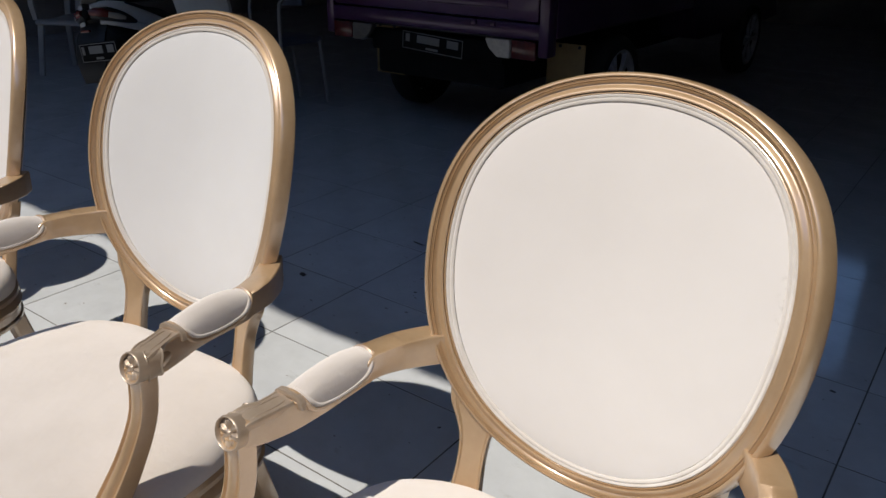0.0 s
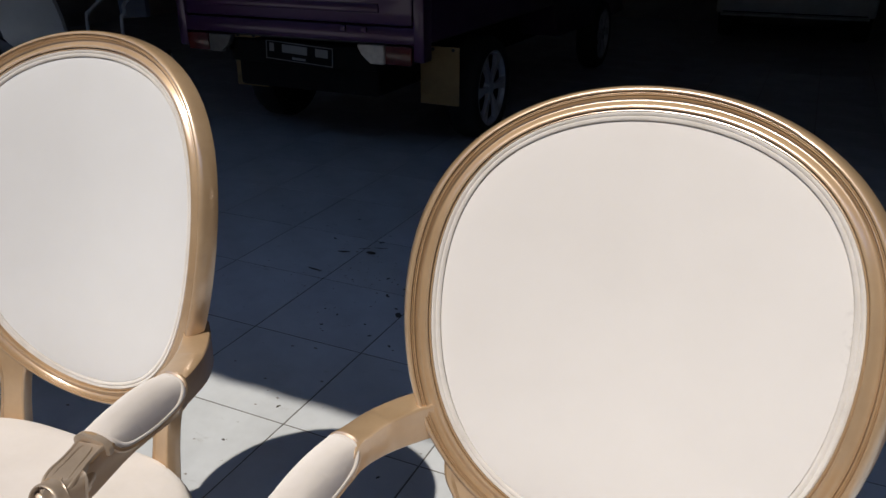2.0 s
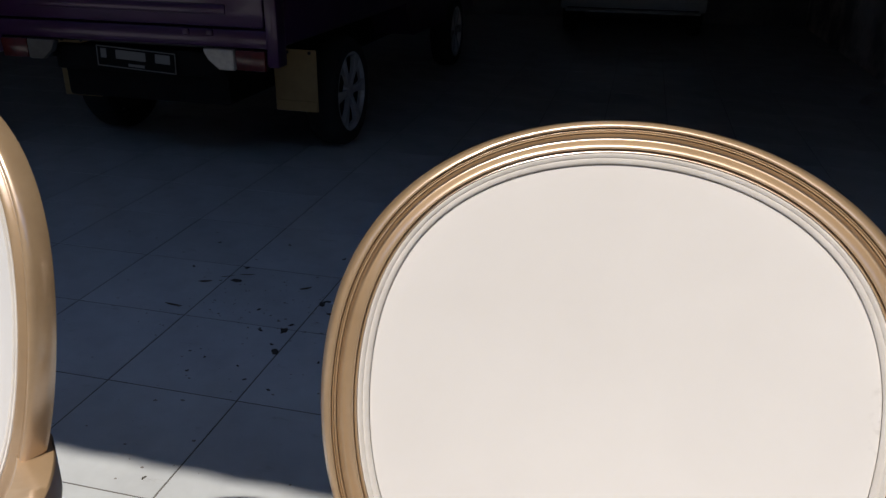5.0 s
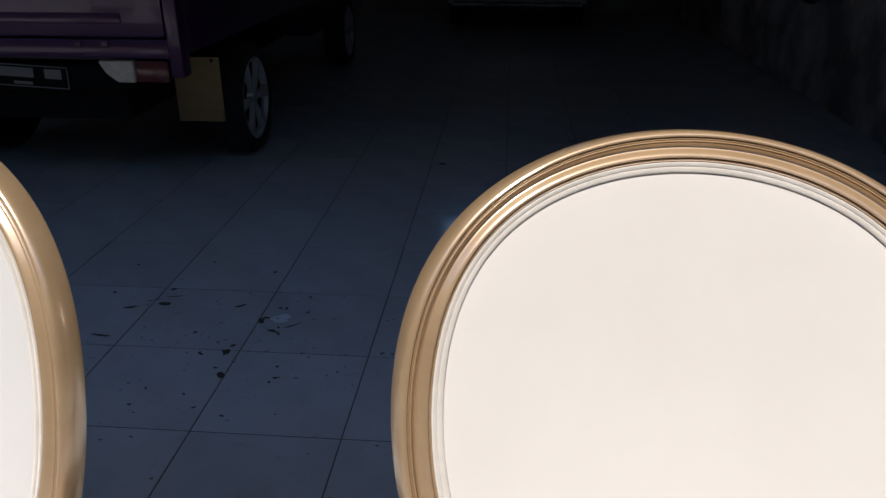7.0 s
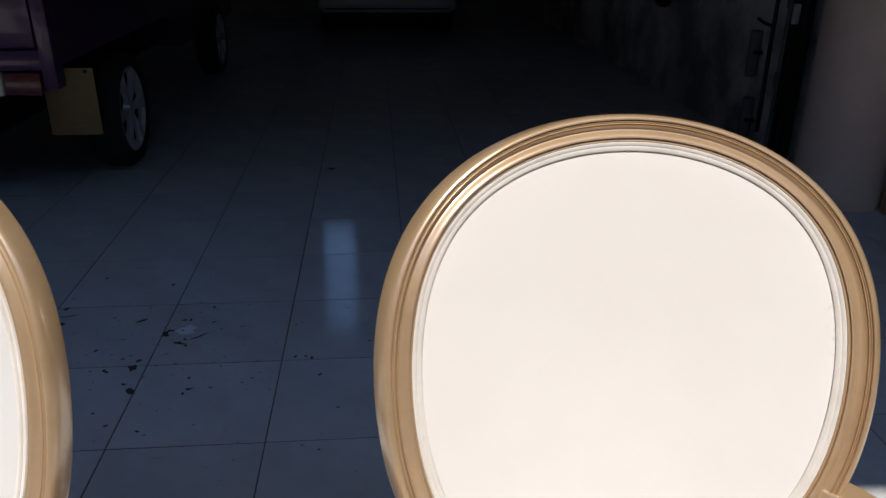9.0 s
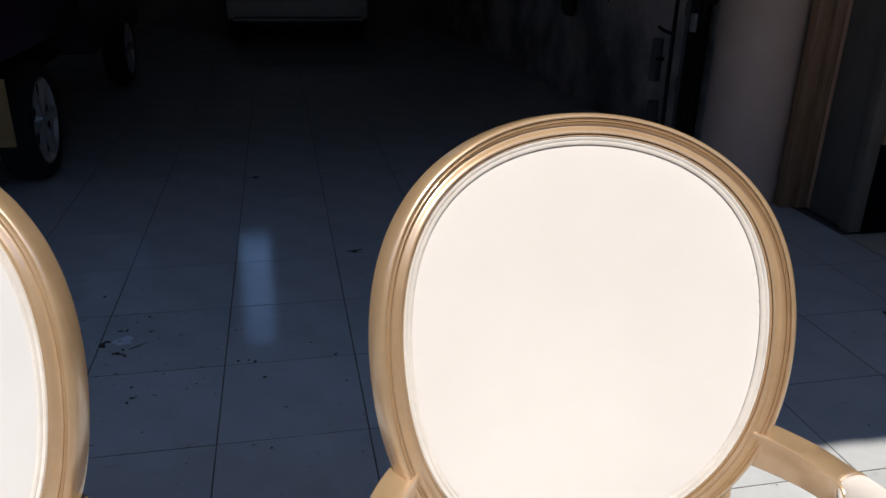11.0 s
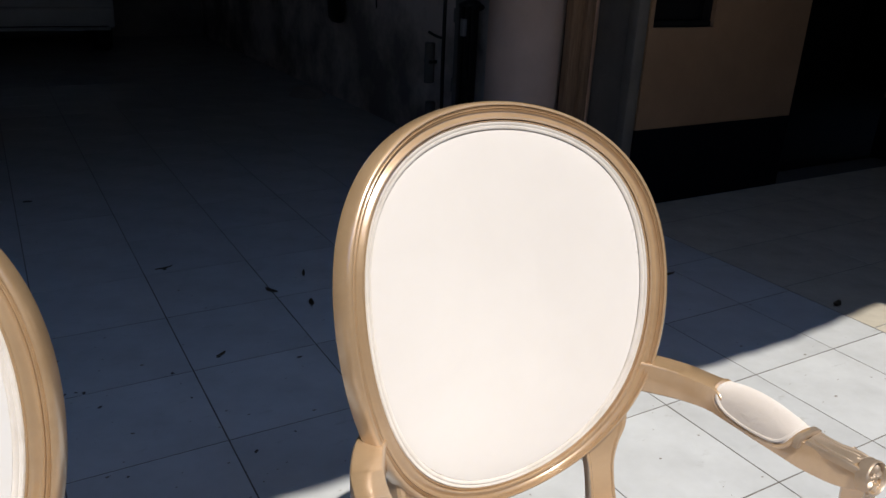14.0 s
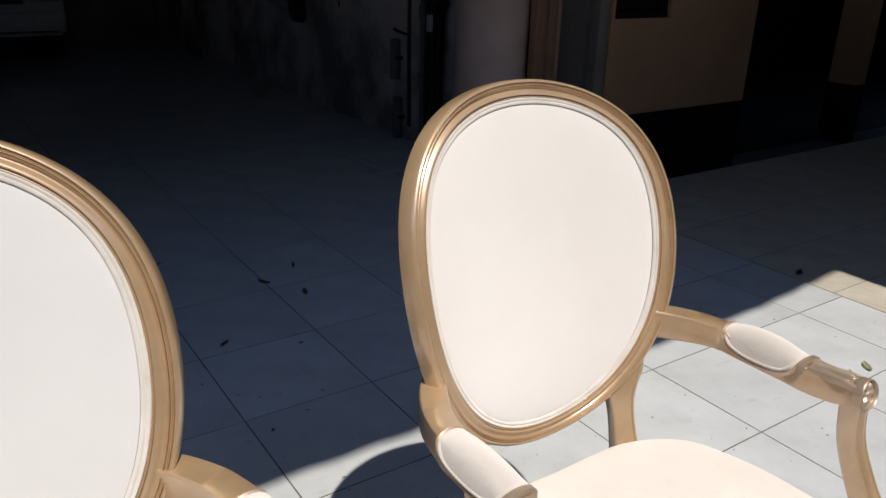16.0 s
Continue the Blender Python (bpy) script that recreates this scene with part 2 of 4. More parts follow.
def loft(loops, bm=None, caps=True, closed=False):
    """Bridges loops of equally many points; closed joins the last to the first."""
    bm = bm or bmesh.new()
    rows = [[bm.verts.new(p) for p in loop] for loop in loops]
    k = len(rows[0])
    pairs = list(zip(rows, rows[1:])) + ([(rows[-1], rows[0])] if closed else [])
    for a, b in pairs:
        for i in range(k):
            bm.faces.new((a[i], a[(i + 1) % k], b[(i + 1) % k], b[i]))
    if caps and not closed:
        bm.faces.new(rows[0][::-1])
        bm.faces.new(rows[-1])
    return bm


def catmull(rows, per=6):
    """Smooth rows through the given rows of numbers."""
    a = [np.array(r, float) for r in rows]
    a = [2 * a[0] - a[1]] + a + [2 * a[-1] - a[-2]]
    out = []
    for i in range(1, len(a) - 2):
        p0, p1, p2, p3 = a[i - 1:i + 3]
        for j in range(per):
            t = j / per
            out.append(0.5 * (2 * p1 + (p2 - p0) * t + (2 * p0 - 5 * p1 + 4 * p2 - p3) * t * t + (3 * p1 - p0 - 3 * p2 + p3) * t ** 3))
    out.append(a[-2])
    return out


def ring(points, per=6):
    """A smooth closed ring through the given points."""
    a = [np.array(p, float) for p in points]
    n, out = len(a), []
    for i in range(n):
        p0, p1, p2, p3 = a[i - 1], a[i], a[(i + 1) % n], a[(i + 2) % n]
        for j in range(per):
            t = j / per
            out.append(0.5 * (2 * p1 + (p2 - p0) * t + (2 * p0 - 5 * p1 + 4 * p2 - p3) * t * t + (3 * p1 - p0 - 3 * p2 + p3) * t ** 3))
    return out


def sweep(rows, section, side=(1, 0, 0), bm=None, per=6):
    """Sweeps a section (points in -1..1) along rows of x, y, z, half width, half height; width lies along side."""
    rows = catmull(rows, per)
    loops = []
    for i, r in enumerate(rows):
        t = rows[min(i + 1, len(rows) - 1)][:3] - rows[max(i - 1, 0)][:3]
        t = t / np.linalg.norm(t)
        s = np.array(side, float)
        s = s - t * (s @ t)
        s /= np.linalg.norm(s)
        u = np.cross(t, s)
        loops.append([r[:3] + s * (a * r[3]) + u * (b * r[4]) for a, b in section])
    return loft(loops, bm)


def lathe(profile, axis="z", n=32, bm=None, at=(0, 0, 0), hollow=False):
    """Turns (radius, height) points round an axis."""
    loops = []
    for r, h in profile:
        loop = []
        for i in range(n):
            a = 2 * math.pi * i / n
            c, s = r * math.cos(a), r * math.sin(a)
            p = {"z": (c, s, h), "y": (c, h, s), "x": (h, c, s)}[axis]
            loop.append(Vector(p) + Vector(at))
        loops.append(loop)
    return loft(loops, bm, closed=hollow)


ROUND = [(math.cos(2 * math.pi * i / 10), math.sin(2 * math.pi * i / 10)) for i in range(10)]
DISC = [(math.cos(2 * math.pi * i / 24), math.sin(2 * math.pi * i / 24)) for i in range(24)]
RBOX = [(-1, -0.7), (-0.8, -1), (0.8, -1), (1, -0.7), (1, 0.7), (0.8, 1), (-0.8, 1), (-1, 0.7)]

# ---- oval-back armchair ----
OV_W, OV_H, OV_E, OV_F, OV_G, OV_V = 0.2358, 0.2562, 0.1473, 0.0106, 0.0024, 0.0006
BEND, RAKE, OV_Z, BOW = 1.1101, 0.2310, 0.7790, 0.5019


def on_back(u, v, d):
    """A point of the bowed, raked back: u across, v up it, d in front of it."""
    n = Vector((-2 * BEND * u * math.cos(RAKE), -math.cos(RAKE), math.sin(RAKE))).normalized()
    return Vector((u, -BEND * u * u * (1 - BOW * v) + v * math.sin(RAKE), OV_Z + v * math.cos(RAKE))) + d * n


def oval(a):
    return OV_W * math.sin(a) * (1 + OV_E * math.cos(a)) + OV_F * math.sin(3 * a) + OV_G * math.sin(4 * a), OV_H * math.cos(a) + OV_V * math.cos(3 * a)


def oval_out(a, n):
    (u0, v0), (u1, v1), (u, v) = oval(a - 0.002), oval(a + 0.002), oval(a)
    du, dv = u1 - u0, v1 - v0
    k = n / math.hypot(du, dv)
    return u - dv * k, v + du * k


def oval_sweep(profile, count=180):
    loops = []
    for i in range(count):
        a = 2 * math.pi * i / count
        loops.append([on_back(*oval_out(a, RIM - (RIM - n) * SLIM), d) for n, d in profile])
    return loft(loops, closed=True)


def oval_pad(edge, rim, rise, back, rings=12, count=96):
    """A cushion that fills the oval, offset edge from its line, domed to rise; back turns it round."""
    bm = bmesh.new()
    sign = -1 if back else 1
    rows = []
    for r in range(rings):
        s = 1 - (r / rings) ** 1.6
        h = rim + (rise - rim) * (1 - s ** 2.6) ** 0.85
        row = []
        for i in range(count):
            u, v = oval_out(2 * math.pi * i / count, edge)
            row.append(bm.verts.new(on_back(u * s, v * s, sign * h if not back else -0.0232 - h)))
        rows.append(row)
    for a, b in zip(rows, rows[1:]):
        for i in range(count):
            bm.faces.new((a[i], a[(i + 1) % count], b[(i + 1) % count], b[i]))
    bm.faces.new(rows[-1])
    return bm


RIM, SLIM = 0.0298, 0.92
FRAME_PROFILE = [(-0.0020, -0.0060), (-0.0006, 0.0040), (-0.0002, 0.0058), (0.0004, 0.0064), (0.0014, 0.0060), (0.0023, 0.0050), (0.0027, 0.0020),
                 (0.0031, 0.0066), (0.0035, 0.0080), (0.0041, 0.0087), (0.0052, 0.0087), (0.0066, 0.0081), (0.0080, 0.0070), (0.0093, 0.0057), (0.0106, 0.0043),
                 (0.0118, 0.0031), (0.0130, 0.0025), (0.0142, 0.0027), (0.0154, 0.0035), (0.0166, 0.0048), (0.0177, 0.0064), (0.0181, 0.0026),
                 (0.0185, 0.0060), (0.0191, 0.0068), (0.0199, 0.0062), (0.0205, 0.0044), (0.0209, 0.0060), (0.0215, 0.0066), (0.0223, 0.0056), (0.0227, 0.0024),
                 (0.0231, 0.0066), (0.0237, 0.0078), (0.0248, 0.0081), (0.0262, 0.0075), (0.0276, 0.0062), (0.0288, 0.0040), (0.0295, 0.0006), (0.0298, -0.0050),
                 (0.0298, -0.0135), (0.0288, -0.0180), (0.0240, -0.0205), (0.0060, -0.0205), (-0.0020, -0.0170)]
WELT_PROFILE = [(0.0008, -0.006), (-0.0008, 0.0034), (-0.0011, 0.0060), (-0.0018, 0.0068), (-0.0035, 0.0068), (-0.0050, 0.0064), (-0.0057, 0.0058), (-0.0062, 0.0064),
                (-0.0072, 0.0072), (-0.0090, 0.0073), (-0.0106, 0.0069), (-0.0116, 0.0060), (-0.0121, 0.0020), (-0.0135, -0.006)]

SEAT_RING = [(0.0, -0.090), (0.15, -0.094), (0.252, -0.150), (0.294, -0.25), (0.306, -0.36), (0.301, -0.46), (0.250, -0.545), (0.13, -0.585),
             (0.0, -0.595), (-0.13, -0.585), (-0.250, -0.545), (-0.301, -0.46), (-0.306, -0.36), (-0.294, -0.25), (-0.252, -0.150), (-0.15, -0.094)]


def seat_loop(inset, z, lift=0.0):
    pts = ring([(x, y) for x, y in SEAT_RING], 6)
    c = np.array((0.0, -0.36))
    out = []
    for i, p in enumerate(pts):
        t = pts[(i + 1) % len(pts)] - pts[i - 1]
        nrm = np.array((t[1], -t[0])) / np.linalg.norm(t)
        if nrm @ (p - c) < 0:
            nrm = -nrm
        q = p - nrm * inset
        out.append((q[0], q[1], z))
    return out


def seat_cushion():
    loops = [seat_loop(0.004, 0.405), seat_loop(0.0, 0.425), seat_loop(0.002, 0.437), seat_loop(0.010, 0.452), seat_loop(0.022, 0.462)]
    edge = seat_loop(0.022, 0.462)
    for s, z in ((0.90, 0.470), (0.78, 0.476), (0.62, 0.482), (0.45, 0.487), (0.28, 0.490), (0.12, 0.491)):
        loops.append([(x * s, -0.36 + (y + 0.36) * s, z) for x, y, _ in edge])
    return loft(loops)


def seat_rail():
    prof = [(0.012, 0.412), (0.002, 0.414), (-0.003, 0.408), (-0.004, 0.400), (0.001, 0.396), (-0.003, 0.390), (-0.006, 0.380), (-0.003, 0.372), (0.001, 0.368),
            (0.001, 0.352), (-0.003, 0.347), (-0.003, 0.340), (0.004, 0.335), (0.030, 0.335), (0.030, 0.400)]
    return loft([seat_loop(i, z) for i, z in prof], closed=True)


def mirror(rows, s):
    return [(r[0] * s, *r[1:]) for r in rows]


ARM = [(0.212, -0.052, 0.6540, 0.0180, 0.0240), (0.238, -0.085, 0.6550, 0.0195, 0.0235), (0.2600, -0.125, 0.6570, 0.0200, 0.0215), (0.2715, -0.162, 0.6588, 0.0200, 0.0192),
       (0.2755, -0.184, 0.6590, 0.0204, 0.0186), (0.278, -0.204, 0.6520, 0.0224, 0.0115), (0.278, -0.245, 0.6500, 0.0225, 0.0095), (0.278, -0.284, 0.6505, 0.0224, 0.0102),
       (0.2815, -0.318, 0.6550, 0.0195, 0.0196),  (0.290, -0.360, 0.6545, 0.0165, 0.0205),
       (0.297, -0.392, 0.6575, 0.0165, 0.0160)]
# plain arm section with softened edges and a flat top
PLANK = [(-1, -0.92), (-0.93, -1), (0.93, -1), (1, -0.92), (1, 0.86), (0.97, 0.94), (0.88, 1.0), (-0.88, 1.0), (-0.97, 0.94), (-1, 0.86)]
SUPPORT = [(0.297, -0.391, 0.655, 0.0170, 0.0170), (0.297, -0.391, 0.620, 0.0155, 0.0165), (0.296, -0.400, 0.575, 0.0155, 0.0165), (0.293, -0.428, 0.520, 0.0165, 0.0175),
           (0.288, -0.466, 0.465, 0.0190, 0.0190), (0.284, -0.498, 0.415, 0.0225, 0.0215), (0.284, -0.513, 0.365, 0.0260, 0.0240)]
# support section: two deep flutes beside a rounded rib on the front
FLUTE = [(-1, -0.75), (-0.8, -1), (0.8, -1), (1, -0.75), (1, 0.58), (0.94, 0.80), (0.82, 0.84), (0.72, 0.58), (0.58, 0.52), (0.46, 0.70), (0.30, 0.96), (0.14, 1.06), (0, 1.08),
         (-0.14, 1.06), (-0.30, 0.96), (-0.46, 0.70), (-0.58, 0.52), (-0.72, 0.58), (-0.82, 0.84), (-0.94, 0.80), (-1, 0.58)]


PAD_BACK, PAD_FRONT = -0.186, -0.310


def pad_line(t):
    """Along the arm pad: y, height of the arm's top, how far the cloth hangs down the side."""
    hang = 0.0265 * max(math.sin(math.pi * t), 0.0) ** 0.24
    return PAD_BACK + (PAD_FRONT - PAD_BACK) * t, 0.6775 + 0.001 * t, hang


def arm_pad(s):
    """The upholstered pad: cloth drawn over the arm like a saddle, plump on top."""
    loops = []
    for i in range(23):
        t = i / 22
        y, top, hang = pad_line(0.012 + 0.976 * t)
        k = max(math.sin(math.pi * (0.03 + 0.94 * t)), 0) ** 0.55
        w = 0.0222 + 0.0022 * k
        crown = 0.0015 + 0.0165 * k
        low = top - hang * 0.97
        half = [(w * 1.02, low), (w * 0.985, top - 0.72 * hang), (w * 0.92, top - 0.36 * hang), (w * 0.815, top + crown * 0.06), (w * 0.65, top + crown * 0.52), (w * 0.37, top + crown * 0.88)]
        loop = half + [(0.0, top + crown)] + [(-a, b) for a, b in half[::-1]]
        loops.append([(s * (0.278 + a), y, z) for a, b in [(0, 0)] for a, z in loop])
    return loft(loops)


def pad_ring(s, grow, r, out):
    """A cord round the pad: a U on each side of the arm, joined over the arm at both ends."""
    pts = []
    for sign, run in ((1, range(0, 25)), (-1, range(24, -1, -1))):
        for i in run:
            y, top, hang = pad_line(i / 24)
            y += grow * (2 * i / 24 - 1) * -1
            pts.append(Vector((0.278 + sign * (0.0232 + out), y, top + 0.001 - hang - grow * (hang / 0.0265))))
        y = (PAD_FRONT - grow) if sign == 1 else (PAD_BACK + grow)
        for k in (0.9, 0.6, 0.2, -0.2, -0.6, -0.9):
            pts.append(Vector((0.278 + sign * k * 0.0232, y, 0.6785 + 0.0055 * (1 - k * k))))
    mid = Vector((0.278, (PAD_BACK + PAD_FRONT) / 2, 0.655))
    n, loops = len(pts), []
    for _ in range(6):
        pts = [(pts[i - 1] + 2 * pts[i] + pts[(i + 1) % n]) / 4 for i in range(n)]
    for i, p in enumerate(pts):
        t = (pts[(i + 1) % n] - pts[i - 1]).normalized()
        o = p - mid
        o = (o - t * o.dot(t)).normalized()
        u = t.cross(o)
        loops.append([(s * v.x, v.y, v.z) for v in (p + o * r * math.cos(b) + u * r * math.sin(b) for b in [2 * math.pi * j / 8 for j in range(8)])])
    return loft(loops, closed=True)


def rosette(s):
    """Carved flower in a ring on the scroll that ends the arm, facing forward and a little up."""
    c = Vector((s * 0.298, -0.403, 0.661))
    lean = Matrix.Rotation(radians(-14), 3, "X")
    loops = []
    n, rad = 108, 0.0226
    for k in range(26):
        r = rad * (1 - k / 26)
        q = r / rad
        loop = []
        for i in range(n):
            a = 2 * math.pi * i / n
            if q > 0.85:
                h = 0.0012 + 0.0030 * math.sin(math.pi * (1 - q) / 0.15) ** 0.7
            elif q > 0.20:
                w = (q - 0.20) / 0.65
                lobe = abs(math.cos(3 * a + 0.4)) ** 0.8 * math.sin(math.pi * min(w * 0.92 + 0.08, 1.0)) ** 0.5
                rib = 0.28 * abs(math.cos(9 * a + 1.2)) * min(1.0, 1.6 * w)
                h = -0.0030 + 0.0058 * max(lobe - rib, 0.0)
            else:
                h = 0.0002 + 0.0030 * (1 - (q / 0.20) ** 2) ** 0.5
            loop.append(c + lean @ Vector((r * math.cos(a), -h, r * math.sin(a))))
        loops.append(loop)
    back = [c + lean @ Vector((rad * 0.985 * math.cos(2 * math.pi * i / n), 0.012, rad * 0.985 * math.sin(2 * math.pi * i / n))) for i in range(n)]
    return loft([back] + loops)


def scroll(s):
    """The rolled end of the arm behind the rosette: a neck, a full roll and a taper into the arm."""
    rows = [(0.2890, -0.346, 0.6560, 0.0150, 0.0150), (0.2930, -0.358, 0.6560, 0.0165, 0.0160), (0.2960, -0.369, 0.6550, 0.0172, 0.0160), (0.2975, -0.380, 0.6540, 0.0178, 0.0160),
            (0.2980, -0.390, 0.6545, 0.0185, 0.0165), (0.2982, -0.400, 0.6590, 0.0200, 0.0195)]
    return sweep(mirror(rows, s), DISC, per=4)


# thin sheet with a bead along both edges
DRAPE = [(1, 0), (0.98, 0.75), (0.91, 1.0), (0.83, 0.80), (0.76, 0.42), (0, 0.5), (-0.76, 0.42), (-0.83, 0.80), (-0.91, 1.0), (-0.98, 0.75), (-1, 0), (-0.98, -0.75), (-0.91, -1.0), (-0.76, -0.42), (0.76, -0.42), (0.91, -1.0), (0.98, -0.75)]


def lip(s):
    """The strip's outer edge, falling in an S round the side of the scroll."""
    rows = [(0.3020, -0.3700, 0.6735, 0.0110, 0.0026), (0.3090, -0.3750, 0.6735, 0.0135, 0.0034), (0.3138, -0.3785, 0.6685, 0.0135, 0.0038), (0.3155, -0.3810, 0.6590, 0.0120, 0.0040),
            (0.3155, -0.3810, 0.6500, 0.0115, 0.0040), (0.3140, -0.3800, 0.6430, 0.0120, 0.0036), (0.3100, -0.3800, 0.6392, 0.0110, 0.0030), (0.3050, -0.3810, 0.6385, 0.0085, 0.0022)]
    return sweep(mirror(rows, s), DRAPE, side=(0, 1, 0), per=5)


def collar(s, x, y, w, z):
    """Moulded lip across the arm at an end of the pad."""
    rows = [(x - w, y, z - 0.0135, 0.0040, 0.0045), (x - w * 0.9, y, z - 0.0040, 0.0045, 0.0050), (x - w * 0.45, y, z, 0.0050, 0.0050), (x + w * 0.45, y, z, 0.0050, 0.0050),
            (x + w * 0.9, y, z - 0.0040, 0.0045, 0.0050), (x + w, y, z - 0.0135, 0.0040, 0.0045)]
    return sweep(mirror(rows, s), RBOX, side=(0, 1, 0), per=4)


# flat top with a thin bead along each edge
STRIP = [(-0.95, -1), (0.95, -1), (1, 0.1), (0.985, 0.70), (0.93, 0.95), (0.87, 0.99), (0.81, 0.92), (0.77, 0.74), (0.62, 0.72), (0, 0.76), (-0.62, 0.72), (-0.77, 0.74), (-0.81, 0.92),
         (-0.87, 0.99), (-0.93, 0.95), (-0.985, 0.70), (-1, 0.1)]


def strip(s):
    """Moulded strip on top of the arm between collar and scroll, flaring over the rolled end."""
    return sweep(mirror([(0.2825, -0.324, 0.6735, 0.0190, 0.0055), (0.2850, -0.340, 0.6722, 0.0176, 0.0055), (0.2880, -0.356, 0.6716, 0.0180, 0.0054), (0.2918, -0.371, 0.6718, 0.0198, 0.0054),
                         (0.2958, -0.384, 0.6700, 0.0188, 0.0050), (0.2980, -0.3965, 0.6650, 0.0160, 0.0046)], s), STRIP, per=5)


TONGUE = [(-1, -1), (1, -1), (1, 0.25), (0.95, 0.80), (0.87, 1.0), (0.79, 0.80), (0.73, 0.35), (0, 0.40), (-0.73, 0.35), (-0.79, 0.80), (-0.87, 1.0), (-0.95, 0.80), (-1, 0.25)]


def tongue(s):
    """Raised tongue with a rounded, beaded end lying along the strip."""
    return sweep(mirror([(0.2828, -0.3285, 0.6752, 0.0030, 0.0010), (0.2833, -0.3305, 0.6757, 0.0072, 0.0024), (0.2843, -0.336, 0.6752, 0.0092, 0.0030), (0.2856, -0.343, 0.6746, 0.0096, 0.0030),
                         (0.2890, -0.360, 0.6740, 0.0100, 0.0024), (0.2922, -0.373, 0.6740, 0.0112, 0.0024), (0.2957, -0.388, 0.6704, 0.0110, 0.0020)], s), TONGUE, per=5)


def post(s):
    rows = []
    for u, v, w in ((0.154, -0.180, 0.046), (0.154, -0.208, 0.042), (0.153, -0.232, 0.031), (0.152, -0.262, 0.0225), (0.152, -0.305, 0.0210), (0.153, -0.360, 0.0250), (0.156, -0.430, 0.032)):
        p = on_back(u, v, -0.0105)
        rows.append((s * p.x, p.y, p.z, w, 0.0125))
    sec = [(-1, -0.8), (-0.9, -1), (0.9, -1), (1, -0.8), (1, 0.55), (0.93, 0.85), (0.80, 0.95), (0.70, 0.72), (-0.70, 0.72), (-0.80, 0.95), (-0.93, 0.85), (-1, 0.55)]
    return sweep(rows, sec, side=(1, -2 * BEND * 0.148 * s, 0), per=5)


def rear_leg(s):
    return sweep(mirror([(0.154, -0.135, 0.42, 0.026, 0.020), (0.156, -0.122, 0.33, 0.024, 0.020), (0.160, -0.085, 0.18, 0.019, 0.018), (0.168, -0.035, 0.0, 0.016, 0.016)], s), RBOX, per=5)


def front_leg(s):
    return sweep(mirror([(0.270, -0.495, 0.40, 0.034, 0.034), (0.276, -0.505, 0.33, 0.034, 0.034), (0.283, -0.518, 0.25, 0.025, 0.025), (0.279, -0.508, 0.13, 0.017, 0.017),
                         (0.280, -0.512, 0.045, 0.015, 0.015), (0.286, -0.525, 0.018, 0.020, 0.020), (0.287, -0.528, 0.0, 0.018, 0.018)], s), ROUND, per=5)


def armchair(label, m):
    ch = thing("armchair", label, "armchair", m, "armchairs in a row")
    fr = part("back_frame", oval_sweep(FRAME_PROFILE), GOLD, ch, "moulded champagne-gold oval frame", 42)
    pad = part("back_cushion", oval_pad(-0.0089, 0.0046, 0.030, False), FABRIC, ch, "smooth ivory upholstery")
    part("welt", oval_sweep(WELT_PROFILE), WELT, pad, "double ivory piping", 40)
    part("rear_panel", oval_pad(0.004, 0.0, 0.012, True), FABRIC, ch)
    for s in (1, -1):
        part("back_post", post(s), GOLD, ch)
        arm = part("arm", sweep(mirror(ARM, s), PLANK, per=6), GOLD, ch)
        ap = part("arm_pad", arm_pad(s), DIMCLOTH, ch, "plump ivory arm pad", 60)
        part("piping", pad_ring(s, 0.0002, 0.0029, 0.0000), DIMCLOTH, ap)
        part("pad_border", pad_ring(s, 0.0066, 0.0038, -0.0014), GOLD, arm)
        part("collar", collar(s, 0.2805, -0.3190, 0.0215, 0.6790), CARVED, arm)
        part("moulded_strip", strip(s), CARVED, arm)
        part("tongue", tongue(s), CARVED, arm)
        part("scroll", scroll(s), GOLD, arm)
        part("lip", lip(s), CARVED, arm)
        part("rosette", rosette(s), CARVED, arm, "carved flower rosette", 50)
        part("arm_support", sweep(mirror(SUPPORT, s), FLUTE, per=6), GOLD, ch, "fluted gold arm support")
        part("rear_leg", rear_leg(s), GOLD, ch)
        part("front_leg", front_leg(s), GOLD, ch)
    part("seat_cushion", seat_cushion(), DIMCLOTH, ch, "domed ivory seat upholstery", 60)
    # unseen dark panel, added to stop light bouncing into the chair's shadow
    part("dust_cover", loft([seat_loop(0.026, 0.340), seat_loop(0.026, 0.345)]), DUST, ch, "unseen dark dust cloth under the seat, added to cut bounce light")
    part("seat_rail", seat_rail(), GOLD, ch, "moulded champagne-gold seat rail", 25)
    return ch


CHAIR_LABEL = "ivory upholstered armchair with champagne-gold oval back, standing on tiles"
chair = armchair(CHAIR_LABEL, pose(0.9631, -0.9543, 0, 0, 0, 0.4))
grey_chair = copy_thing(chair, pose(0.1402, -0.9695, 0, 0, 0, 3.4) @ Matrix.Diagonal((1, 1, 1.014, 1)))
copy_thing(chair, pose(-0.698, -0.985, 0.0, 0, 0, 3.0))
copy_thing(chair, pose(-1.60, -0.985, 0.0, 0, 0, 3.0))

# the neighbour, covered in a slightly greyer cloth
for ob in grey_chair.children:
    if ob.name.startswith("back_cushion"):
        ob.data = ob.data.copy()
        ob.data.materials[0] = COOLCLOTH
        ob["label"] = "smooth pale greyish ivory upholstery"

# the chair with the soiled edge of its back cushion
for ob in chair.children:
    if ob.name.startswith("back_cushion"):
        ob.data = ob.data.copy()
        ob.data.materials[0] = SCUFFED
        ob["label"] = "ivory upholstery, scuffed and speckled near one edge"

